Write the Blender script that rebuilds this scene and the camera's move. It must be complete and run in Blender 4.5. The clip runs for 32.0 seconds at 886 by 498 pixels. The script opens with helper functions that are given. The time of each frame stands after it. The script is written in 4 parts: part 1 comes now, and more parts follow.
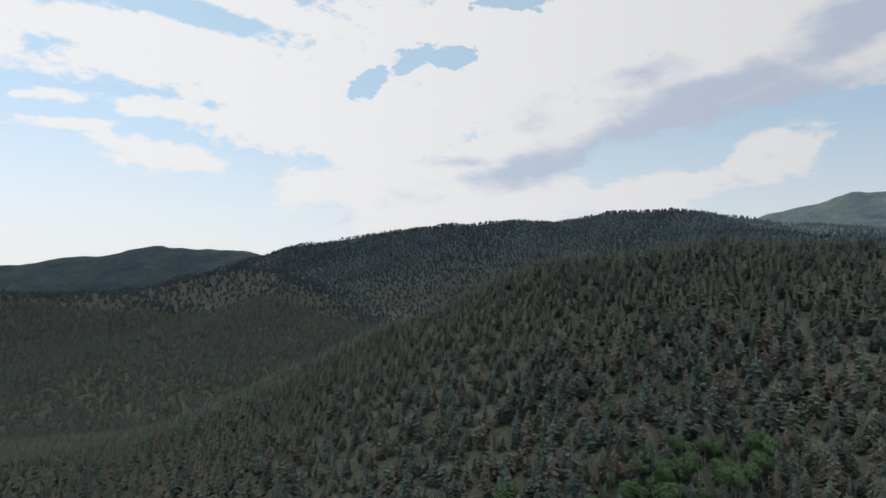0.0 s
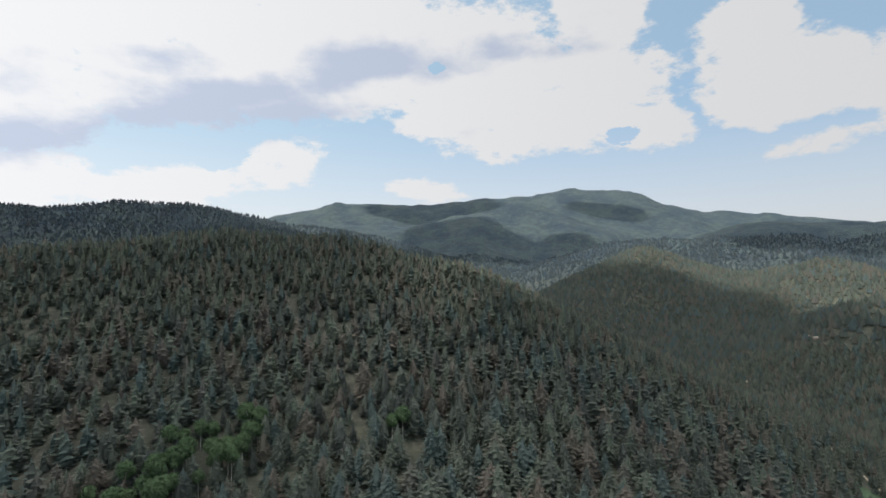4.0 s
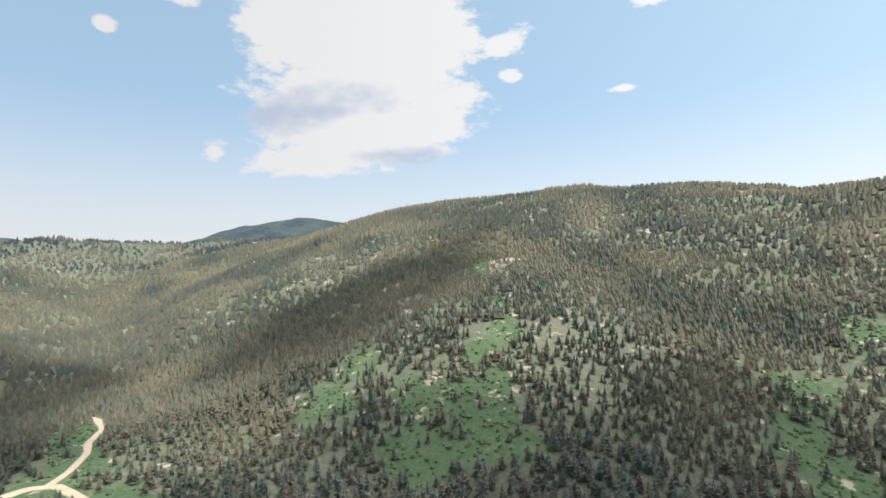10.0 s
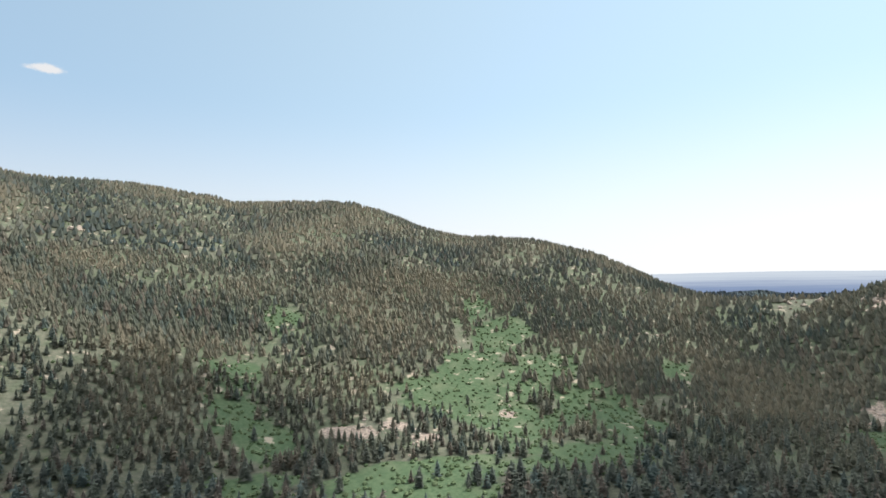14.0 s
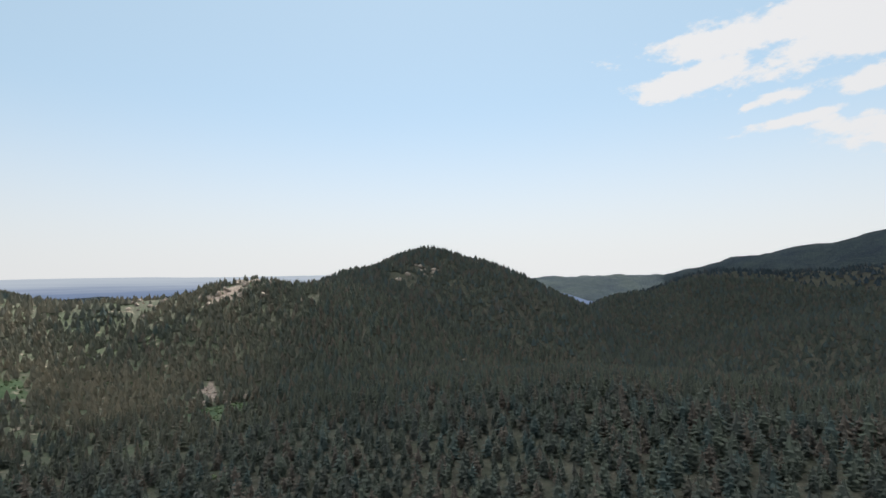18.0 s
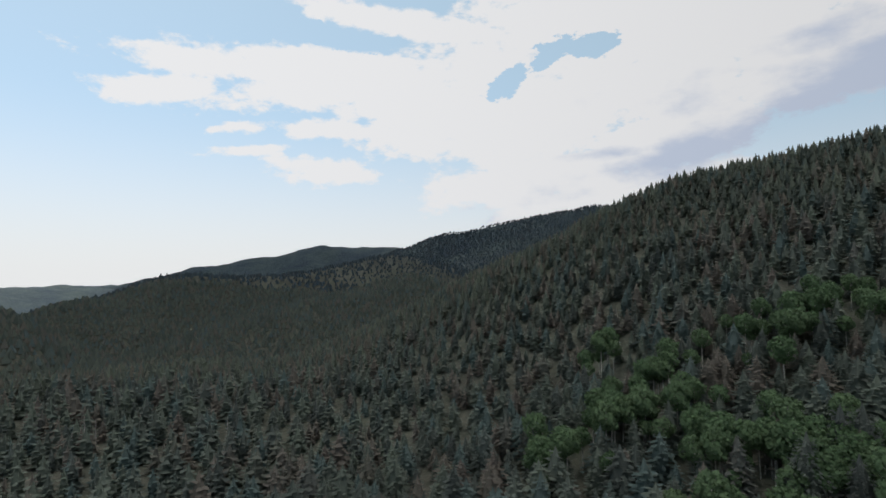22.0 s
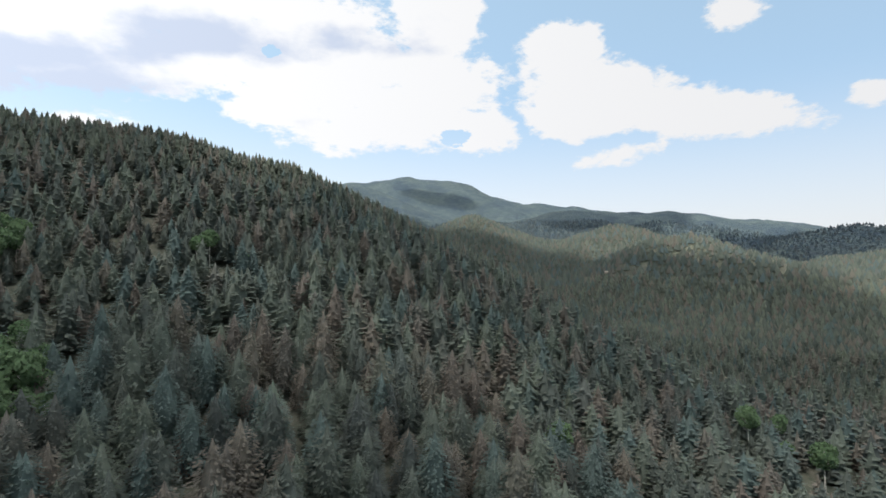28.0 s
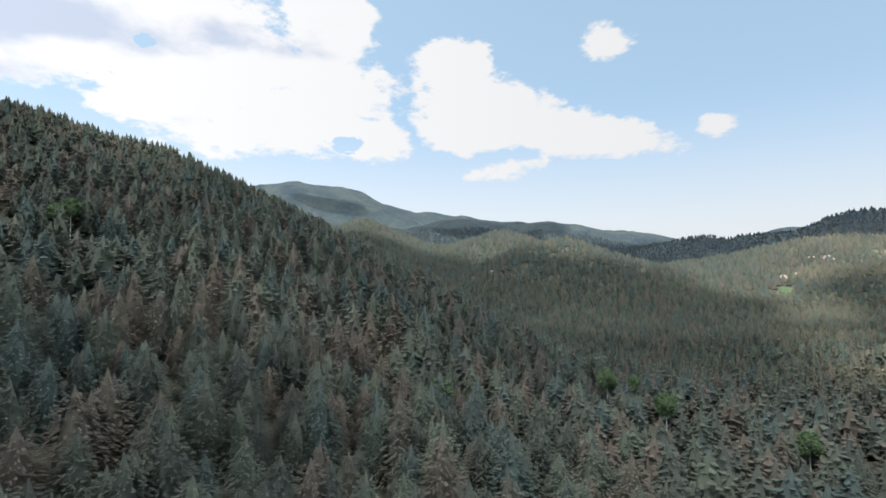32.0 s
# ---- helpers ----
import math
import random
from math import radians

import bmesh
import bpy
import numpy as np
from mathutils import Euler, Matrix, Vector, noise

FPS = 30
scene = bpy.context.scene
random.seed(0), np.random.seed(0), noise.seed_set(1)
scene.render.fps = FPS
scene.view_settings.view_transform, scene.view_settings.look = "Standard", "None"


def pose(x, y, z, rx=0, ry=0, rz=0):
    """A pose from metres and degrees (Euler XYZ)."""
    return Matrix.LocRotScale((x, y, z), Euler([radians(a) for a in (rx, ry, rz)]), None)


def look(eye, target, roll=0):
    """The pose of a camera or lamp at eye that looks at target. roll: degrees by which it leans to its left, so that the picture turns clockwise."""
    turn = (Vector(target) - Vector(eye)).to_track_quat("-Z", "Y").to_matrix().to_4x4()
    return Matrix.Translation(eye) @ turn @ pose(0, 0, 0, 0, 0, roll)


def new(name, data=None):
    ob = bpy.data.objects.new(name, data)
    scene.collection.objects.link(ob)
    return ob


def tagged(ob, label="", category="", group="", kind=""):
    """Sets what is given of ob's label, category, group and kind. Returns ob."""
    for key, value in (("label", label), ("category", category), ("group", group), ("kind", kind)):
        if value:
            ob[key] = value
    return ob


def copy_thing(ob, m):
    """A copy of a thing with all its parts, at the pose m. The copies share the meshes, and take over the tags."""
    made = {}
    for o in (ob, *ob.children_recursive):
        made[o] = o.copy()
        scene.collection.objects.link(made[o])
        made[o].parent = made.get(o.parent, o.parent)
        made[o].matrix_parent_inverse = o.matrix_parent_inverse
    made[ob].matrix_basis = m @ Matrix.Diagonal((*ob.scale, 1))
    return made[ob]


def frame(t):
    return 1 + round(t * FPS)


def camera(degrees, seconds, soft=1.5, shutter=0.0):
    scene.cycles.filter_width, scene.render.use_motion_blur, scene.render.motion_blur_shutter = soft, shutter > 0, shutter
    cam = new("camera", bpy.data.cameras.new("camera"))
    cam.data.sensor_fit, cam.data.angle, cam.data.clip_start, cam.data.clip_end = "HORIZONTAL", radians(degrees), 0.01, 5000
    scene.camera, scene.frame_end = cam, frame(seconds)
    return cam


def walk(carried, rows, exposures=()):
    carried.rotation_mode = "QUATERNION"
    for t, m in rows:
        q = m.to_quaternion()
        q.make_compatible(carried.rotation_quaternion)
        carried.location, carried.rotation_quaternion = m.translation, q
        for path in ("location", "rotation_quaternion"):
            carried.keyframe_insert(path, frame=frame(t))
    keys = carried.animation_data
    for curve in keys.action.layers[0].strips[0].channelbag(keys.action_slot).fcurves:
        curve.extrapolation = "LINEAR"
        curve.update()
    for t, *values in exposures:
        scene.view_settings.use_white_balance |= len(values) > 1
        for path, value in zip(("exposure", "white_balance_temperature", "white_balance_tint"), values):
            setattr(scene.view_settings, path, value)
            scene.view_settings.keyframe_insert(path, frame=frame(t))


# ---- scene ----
import functools

cam = camera(80.38, 32.0, soft=1.6)
PATH = [
    # seconds, x, y, z, heading clockwise from +y, tilt, roll
    (0, -20.5, -7.0, -3.5, -4.14, 3.13, 0.70),
    (0.5, -20.2, -6.7, -3.7, -3.80, 3.18, 0.61),
    (1, -19.9, -6.3, -4.1, -2.67, 3.29, 0.49),
    (1.5, -19.4, -5.9, -4.6, 3.83, 3.31, 0.26),
    (2, -18.8, -5.5, -5.3, 12.44, 3.25, -0.19),
    (2.5, -18.0, -5.2, -6.1, 18.01, 3.02, -0.18),
    (3, -16.9, -5.0, -7.0, 25.58, 2.90, -0.24),
    (3.5, -15.5, -4.9, -8.0, 35.00, 2.86, -0.36),
    (4, -13.8, -4.9, -9.0, 45.44, 2.86, -0.50),
    (4.5, -11.8, -4.9, -9.8, 56.01, 2.87, -0.61),
    (5, -9.4, -4.9, -10.5, 66.59, 2.87, -0.69),
    (5.5, -6.8, -4.9, -11.1, 76.80, 2.82, -0.81),
    (6, -4.1, -4.9, -11.7, 86.89, 2.77, -0.92),
    (6.5, -2.2, -2.8, -13.1, 96.27, 2.65, -0.91),
    (7, -0.7, -0.7, -14.6, 105.03, 2.59, -0.69),
    (7.5, 0.5, 1.5, -15.9, 113.53, 2.59, -0.62),
    (8, 1.4, 3.8, -17.3, 122.98, 2.68, -0.46),
    (8.5, 2.0, 5.9, -18.6, 133.08, 2.68, -0.42),
    (9, 2.6, 7.9, -20.0, 141.89, 2.65, -0.52),
    (9.5, 3.1, 9.7, -21.5, 151.74, 2.73, -0.57),
    (10, 3.7, 11.2, -23.0, 164.27, 2.73, -0.77),
    (10.5, 4.4, 12.3, -24.6, 172.04, 2.73, -0.84),
    (11, 5.3, 12.9, -26.4, 176.51, 2.77, -0.95),
    (11.5, 6.4, 13.1, -28.3, 183.02, 2.81, -1.08),
    (12, 7.7, 12.9, -30.3, 189.46, 2.93, -1.13),
    (12.5, 9.0, 12.3, -32.2, 196.52, 2.93, -1.20),
    (13, 10.4, 11.4, -34.0, 203.79, 3.05, -1.29),
    (13.5, 11.8, 10.1, -35.6, 211.81, 3.06, -1.33),
    (14, 13.1, 8.6, -37.0, 221.13, 3.03, -1.24),
    (14.5, 14.3, 6.8, -38.0, 230.70, 2.86, -1.31),
    (15, 15.3, 4.8, -38.8, 239.12, 2.71, -1.25),
    (15.5, 16.1, 2.7, -39.4, 246.53, 2.60, -1.08),
    (16, 16.6, 0.7, -40.0, 253.87, 2.52, -0.89),
    (16.5, 16.8, -1.1, -40.6, 262.05, 2.46, -0.79),
    (17, 16.5, -2.6, -41.4, 271.24, 2.43, -0.78),
    (17.5, 15.8, -3.8, -42.4, 279.51, 2.52, -0.86),
    (18, 14.6, -4.5, -43.8, 285.58, 2.57, -0.88),
    (18.5, 13.0, -4.7, -45.6, 290.10, 2.60, -0.88),
    (19, 11.0, -4.5, -47.8, 296.03, 2.68, -0.80),
    (19.5, 8.9, -3.9, -50.1, 305.54, 2.68, -0.68),
    (20, 6.7, -3.2, -52.6, 314.91, 2.65, -0.93),
    (20.5, 4.7, -2.3, -55.7, 322.48, 2.70, -0.82),
    (21, 3.0, -1.4, -58.7, 328.32, 2.73, -0.83),
    (21.5, 1.7, -0.6, -61.5, 333.84, 2.92, -0.78),
    (22, 0.9, 0.1, -64.2, 340.03, 3.07, -0.85),
    (22.5, 0.5, 0.6, -66.7, 348.23, 3.07, -1.05),
    (23, 0.4, 0.9, -69.1, 356.81, 3.05, -1.38),
    (23.5, 0.4, 1.0, -70.7, 364.43, 2.81, -1.69),
    (24, 0.5, 1.0, -72.3, 371.99, 2.51, -1.94),
    (24.5, 0.5, 0.8, -73.8, 379.55, 2.65, -1.91),
    (25, 0.3, 0.3, -75.1, 387.09, 3.02, -1.68),
    (25.5, -0.2, -0.3, -76.1, 393.90, 2.90, -1.25),
    (26, -0.9, -1.1, -76.8, 400.19, 2.74, -0.91),
    (26.5, -1.7, -2.1, -77.3, 406.02, 2.55, -0.74),
    (27, -2.7, -3.1, -77.8, 411.65, 2.35, -0.62),
    (27.5, -3.8, -4.0, -78.5, 417.35, 2.15, -0.44),
    (28, -4.9, -5.0, -79.7, 423.18, 2.17, -0.38),
    (28.5, -6.0, -5.9, -81.6, 429.22, 2.24, -0.53),
    (29, -7.1, -6.7, -83.8, 432.56, 2.47, -0.54),
    (29.5, -8.1, -7.3, -86.1, 435.51, 2.66, -0.64),
    (30, -8.8, -7.8, -88.2, 439.94, 2.63, -0.72),
    (30.5, -9.4, -8.1, -90.0, 442.52, 2.57, -0.68),
    (31, -9.7, -8.3, -91.5, 443.66, 2.79, -0.67),
    (31.5, -9.6, -8.3, -92.4, 441.56, 3.00, -0.66),
    (32, -9.2, -8.2, -92.7, 435.01, 3.07, -0.34),
]


def aim(x, y, z, heading, tilt, roll):
    h, p = radians(heading), radians(tilt)
    way = (math.sin(h) * math.cos(p), math.cos(h) * math.cos(p), math.sin(p))
    return look((x, y, z), (x + way[0], y + way[1], z + way[2]), roll)


EXPOSURES = [(0, -0.36), (2.5, -0.36), (4.5, -0.03), (7, 0.1), (9, 0.14), (12, 0.14), (14, -0.02), (17, -0.36), (20, -0.48), (22.5, -0.43), (23.5, -0.32), (25, 0.0), (27.5, 0.24), (32, 0.24)]
walk(cam, [(row[0], aim(*row[1:])) for row in PATH], EXPOSURES)

# ---- world and sun ----
SUN_AZ, SUN_EL = 282.0, 58.0      # degrees, clockwise from +y, and above the horizon
SUN_WAY = Vector((math.sin(radians(SUN_AZ)) * math.cos(radians(SUN_EL)),
                  math.cos(radians(SUN_AZ)) * math.cos(radians(SUN_EL)), math.sin(radians(SUN_EL))))


class Nodes:
    """Short hand for node trees."""

    def __init__(self, tree):
        self.tree = tree
        tree.nodes.clear()

    def add(self, kind, **sets):
        n = self.tree.nodes.new(kind)
        for key, value in sets.items():
            setattr(n, key, value)
        return n

    def put(self, socket, value):
        if isinstance(value, bpy.types.NodeSocket):
            self.tree.links.new(value, socket)
        elif value is not None:
            socket.default_value = value

    def math(self, op, a, b=None, c=None, clamp=False):
        n = self.add("ShaderNodeMath", operation=op, use_clamp=clamp)
        for socket, value in zip(n.inputs, (a, b, c)):
            self.put(socket, value)
        return n.outputs[0]

    def mix(self, fac, a, b):
        n = self.add("ShaderNodeMix", data_type="RGBA")
        self.put(n.inputs[0], fac)
        self.put(n.inputs[6], a)
        self.put(n.inputs[7], b)
        return n.outputs[2]

    def span(self, value, lo, hi, a=0.0, b=1.0):
        n = self.add("ShaderNodeMapRange", interpolation_type="SMOOTHSTEP")
        for k, v in enumerate((value, lo, hi, a, b)):
            self.put(n.inputs[k], v)
        return n.outputs[0]

    def noise(self, vector, scale, detail=4.0, rough=0.55):
        n = self.add("ShaderNodeTexNoise")
        self.put(n.inputs["Vector"], vector)
        n.inputs["Scale"].default_value, n.inputs["Detail"].default_value = scale, detail
        n.inputs["Roughness"].default_value = rough
        return n.outputs["Fac"]


def rgb(r, g, b):
    return (r, g, b, 1.0)


# clouds, gaps in them and their grey undersides: heading and height of the middle, half width and half height, all in degrees, and lean
CLOUDS = [
    (4.0, 18.5, 8.0, 4.0, 0.00), (-2.0, 7.0, 15.0, 4.2, 0.12), (18.0, 9.0, 9.0, 2.2, 0.10),
    (12.1, 25.8, 30.2, 7.1, 0.00), (-13.2, 18.2, 19.5, 6.8, 0.00), (22.9, 19.7, 16.4, 5.1, 0.12), (-43.0, 21.1, 12.9, 1.7, 0.00),
    (-41.1, 15.5, 3.0, 0.7, 0.10), (-32.1, 11.6, 5.9, 1.4, -0.12), (-40.6, 13.1, 2.8, 0.4, 0.00), (-10.1, 10.1, 12.1, 3.0, 0.10),
    (28.3, 11.9, 4.9, 2.6, 0.20), (3.0, 13.1, 10.3, 3.6, 0.15), (-18.0, 13.4, 2.7, 0.8, 0.00), (30.8, 23.3, 31.8, 6.9, 0.00),
    (54.9, 18.3, 15.9, 6.0, 0.00), (62.5, 26.9, 5.3, 5.6, 0.00), (67.2, 14.8, 4.5, 2.6, 0.00), (28.1, 11.6, 4.6, 2.4, 0.00),
    (43.3, 9.2, 4.4, 1.3, -0.10), (76.2, 22.4, 4.6, 3.0, 0.00), (79.6, 17.5, 8.6, 4.0, 0.00), (88.3, 15.2, 10.2, 2.5, -0.22),
    (82.0, 11.4, 4.0, 1.1, 0.15), (93.1, 23.5, 2.9, 1.8, 0.00), (103.2, 14.3, 1.6, 1.1, 0.00), (155.9, 24.7, 14.6, 6.7, 0.00),
    (156.3, 17.7, 13.0, 6.1, 0.00), (151.4, 12.5, 7.8, 2.1, 0.15), (136.6, 26.5, 3.5, 1.5, -0.30), (171.1, 23.8, 3.6, 1.5, 0.20),
    (171.7, 20.9, 1.4, 0.7, 0.00), (131.1, 22.6, 0.9, 0.8, 0.00), (140.4, 12.6, 1.5, 1.1, 0.00), (186.6, 26.6, 2.3, 1.0, 0.00),
    (183.8, 18.5, 1.6, 0.4, 0.00), (-32.2, 20.1, 14.2, 2.6, 0.18), (-50.3, 18.0, 3.4, 1.4, 0.15), (-29.7, 15.8, 9.5, 1.2, 0.00),
    (-42.4, 15.4, 2.3, 0.6, 0.25), (-40.3, 13.2, 3.6, 0.5, 0.15), (-31.4, 10.9, 5.8, 1.3, 0.00), (-24.0, 26.2, 15.7, 1.4, -0.10),
    (-47.5, 18.5, 6.4, 1.4, 0.10), (-32.8, 22.3, 15.9, 1.6, 0.00),
]
GAPS = [
    (-12.0, 20.9, 3.2, 1.6, 0.50), (-8.5, 22.4, 4.2, 1.5, 0.35), (-4.2, 23.2, 3.6, 1.1, 0.05), (3.0, 28.0, 4.7, 1.0, 0.00), (-32.0, 24.8, 5.5, 1.0, -0.20), (33.8, 12.0, 2.7, 1.2, 0.50),
    (22.7, 11.9, 3.0, 1.2, 0.30), (64.8, 14.2, 1.8, 0.9, 0.00), (44.9, 21.9, 1.0, 0.8, 0.00), (38.0, 13.8, 4.5, 1.7, -0.20),
]
GREYS = [
    (15.5, 14.9, 9.0, 1.9, 0.20), (24.5, 18.0, 9.0, 2.2, 0.20), (35.0, 21.0, 8.0, 2.6, 0.22), (3.0, 11.4, 8.0, 1.2, 0.15), (20.0, 21.0, 5.0, 1.3, 0.1),
    (11.9, 13.0, 14.7, 2.3, 0.22), (28.9, 16.5, 11.5, 2.7, 0.20), (-16.1, 6.6, 2.4, 1.1, 0.00),
    (-2.0, 12.5, 3.7, 0.7, 0.00), (23.7, 15.9, 14.8, 2.0, -0.03), (52.3, 23.0, 11.2, 1.6, 0.15), (61.7, 12.0, 6.2, 0.8, 0.00),
    (55.8, 23.0, 6.9, 1.4, 0.00), (158.5, 12.9, 6.8, 1.3, 0.05), (153.9, 17.3, 8.9, 1.7, 0.10),
]


def sky():
    world = bpy.data.worlds.new("sky")
    scene.world = world
    world.use_nodes = True
    g = Nodes(world.node_tree)
    way = g.add("ShaderNodeTexCoord").outputs["Generated"]
    sep = g.add("ShaderNodeSeparateXYZ")
    g.put(sep.inputs[0], way)
    x, y, z = sep.outputs
    el = g.math("MULTIPLY", g.math("ARCSINE", z), 57.29578)
    az = g.math("MULTIPLY", g.math("ARCTAN2", x, y), 57.29578)
    squeeze = g.add("ShaderNodeVectorMath", operation="MULTIPLY")
    g.put(squeeze.inputs[0], way)
    squeeze.inputs[1].default_value = (1, 1, 2.0)
    coarse = g.noise(squeeze.outputs[0], 9.0, 10.0, 0.62)
    fine = g.noise(squeeze.outputs[0], 5.0, 8.0, 0.55)

    def patches(rows):
        cover = None
        for a, e, wide, tall, lean in rows:
            dx = g.math("SUBTRACT", az, a)
            if a > 120:
                dx = g.math("SUBTRACT", g.math("MODULO", g.math("ADD", dx, 900.0), 360.0), 180.0)
            dy = g.math("SUBTRACT", g.math("SUBTRACT", el, e), g.math("MULTIPLY", dx, lean))
            u, v = g.math("DIVIDE", dx, wide), g.math("DIVIDE", dy, tall)
            d = g.math("SQRT", g.math("ADD", g.math("MULTIPLY", u, u), g.math("MULTIPLY", v, v)))
            one = g.math("MULTIPLY", g.math("SUBTRACT", 1.0, d), min(tall / 4.0 + 0.35, 1.3))
            cover = one if cover is None else g.math("MAXIMUM", cover, one)
        return cover

    crisp = g.noise(squeeze.outputs[0], 34.0, 8.0, 0.6)
    ragged = g.math("ADD", g.math("MULTIPLY", g.math("SUBTRACT", coarse, 0.5), 1.5), g.math("MULTIPLY", g.math("SUBTRACT", crisp, 0.5), 0.9))
    gaps = g.math("MAXIMUM", g.math("ADD", patches(GAPS), g.math("MULTIPLY", ragged, 1.5)), 0.0)
    cover = g.math("MINIMUM", patches(CLOUDS), 0.5)
    # broken cloud goes on overhead
    cover = g.math("MAXIMUM", cover, g.span(el, 34.0, 50.0, -1.0, 0.25))
    cover = g.math("SUBTRACT", g.math("ADD", cover, ragged), g.math("MULTIPLY", gaps, 3.0))
    dense = g.span(cover, -0.07, 0.24)
    grey = g.math("ADD", g.math("MULTIPLY", patches(GREYS), 1.0), g.math("MULTIPLY", g.math("SUBTRACT", fine, 0.46), 4.5))
    white = g.mix(g.math("MULTIPLY", g.span(grey, -0.05, 1.0), 0.9), rgb(0.79, 0.795, 0.81), rgb(0.47, 0.54, 0.68))
    # clouds near the sun, high over the view, are much brighter
    bright = g.span(el, 32.0, 62.0, 1.0, 3.9)
    lit = g.add("ShaderNodeVectorMath", operation="SCALE")
    g.put(lit.inputs[0], white)
    g.put(lit.inputs["Scale"], bright)
    nishita = g.add("ShaderNodeTexSky", sky_type="NISHITA", sun_disc=False, sun_elevation=radians(SUN_EL),
                    sun_rotation=radians(SUN_AZ), altitude=2500.0, air_density=1.0, dust_density=2.0)
    scaled = g.add("ShaderNodeVectorMath", operation="SCALE")
    g.put(scaled.inputs[0], nishita.outputs[0])
    scaled.inputs["Scale"].default_value = 0.15
    off = g.math("COSINE", g.math("MULTIPLY", g.math("SUBTRACT", az, SUN_AZ + 13.0), 0.0174533))
    haze = g.mix(0.6, scaled.outputs[0], g.mix(g.span(off, -0.7, 0.3), rgb(0.53, 0.75, 0.93), rgb(0.60, 0.79, 0.87)))
    air = g.mix(g.span(el, -1.0, 19.0, 1.0, 0.0), haze, rgb(0.765, 0.775, 0.78))
    # brighter towards the sun, dimmer away from it
    dim = g.add("ShaderNodeVectorMath", operation="SCALE")
    g.put(dim.inputs[0], g.mix(dense, air, lit.outputs[0]))
    g.put(dim.inputs["Scale"], g.math("ADD", 1.17, g.math("MULTIPLY", off, 0.26)))
    colour = dim.outputs[0]
    out = g.add("ShaderNodeOutputWorld")
    back = g.add("ShaderNodeBackground")
    g.put(back.inputs[0], colour)
    back.inputs[1].default_value = 1.0
    g.put(out.inputs[0], back.outputs[0])


sky()
lamp = bpy.data.lights.new("sun", "SUN")
lamp.energy, lamp.angle, lamp.color = 5.0, radians(1.0), (1.0, 0.96, 0.9)
sun = new("sun", lamp)
sun.matrix_world = look(SUN_WAY * 100, (0, 0, 0))


# ---- materials ----
def material(name, make):
    m = bpy.data.materials.new(name)
    m.use_nodes = True
    g = Nodes(m.node_tree)
    out = g.add("ShaderNodeOutputMaterial")
    g.put(out.inputs[0], make(g))
    return m


def surface(g, colour, rough=0.9, bump=None, depth=0.3, strength=0.6, spec=0.15):
    n = g.add("ShaderNodeBsdfPrincipled")
    g.put(n.inputs["Base Color"], colour)
    g.put(n.inputs["Roughness"], rough)
    n.inputs["Specular IOR Level"].default_value = spec
    if bump is not None:
        b = g.add("ShaderNodeBump")
        b.inputs["Strength"].default_value, b.inputs["Distance"].default_value = strength, depth
        g.put(b.inputs["Height"], bump)
        g.put(n.inputs["Normal"], b.outputs[0])
    return n.outputs[0]


def place(g):
    return g.add("ShaderNodeNewGeometry").outputs["Position"]


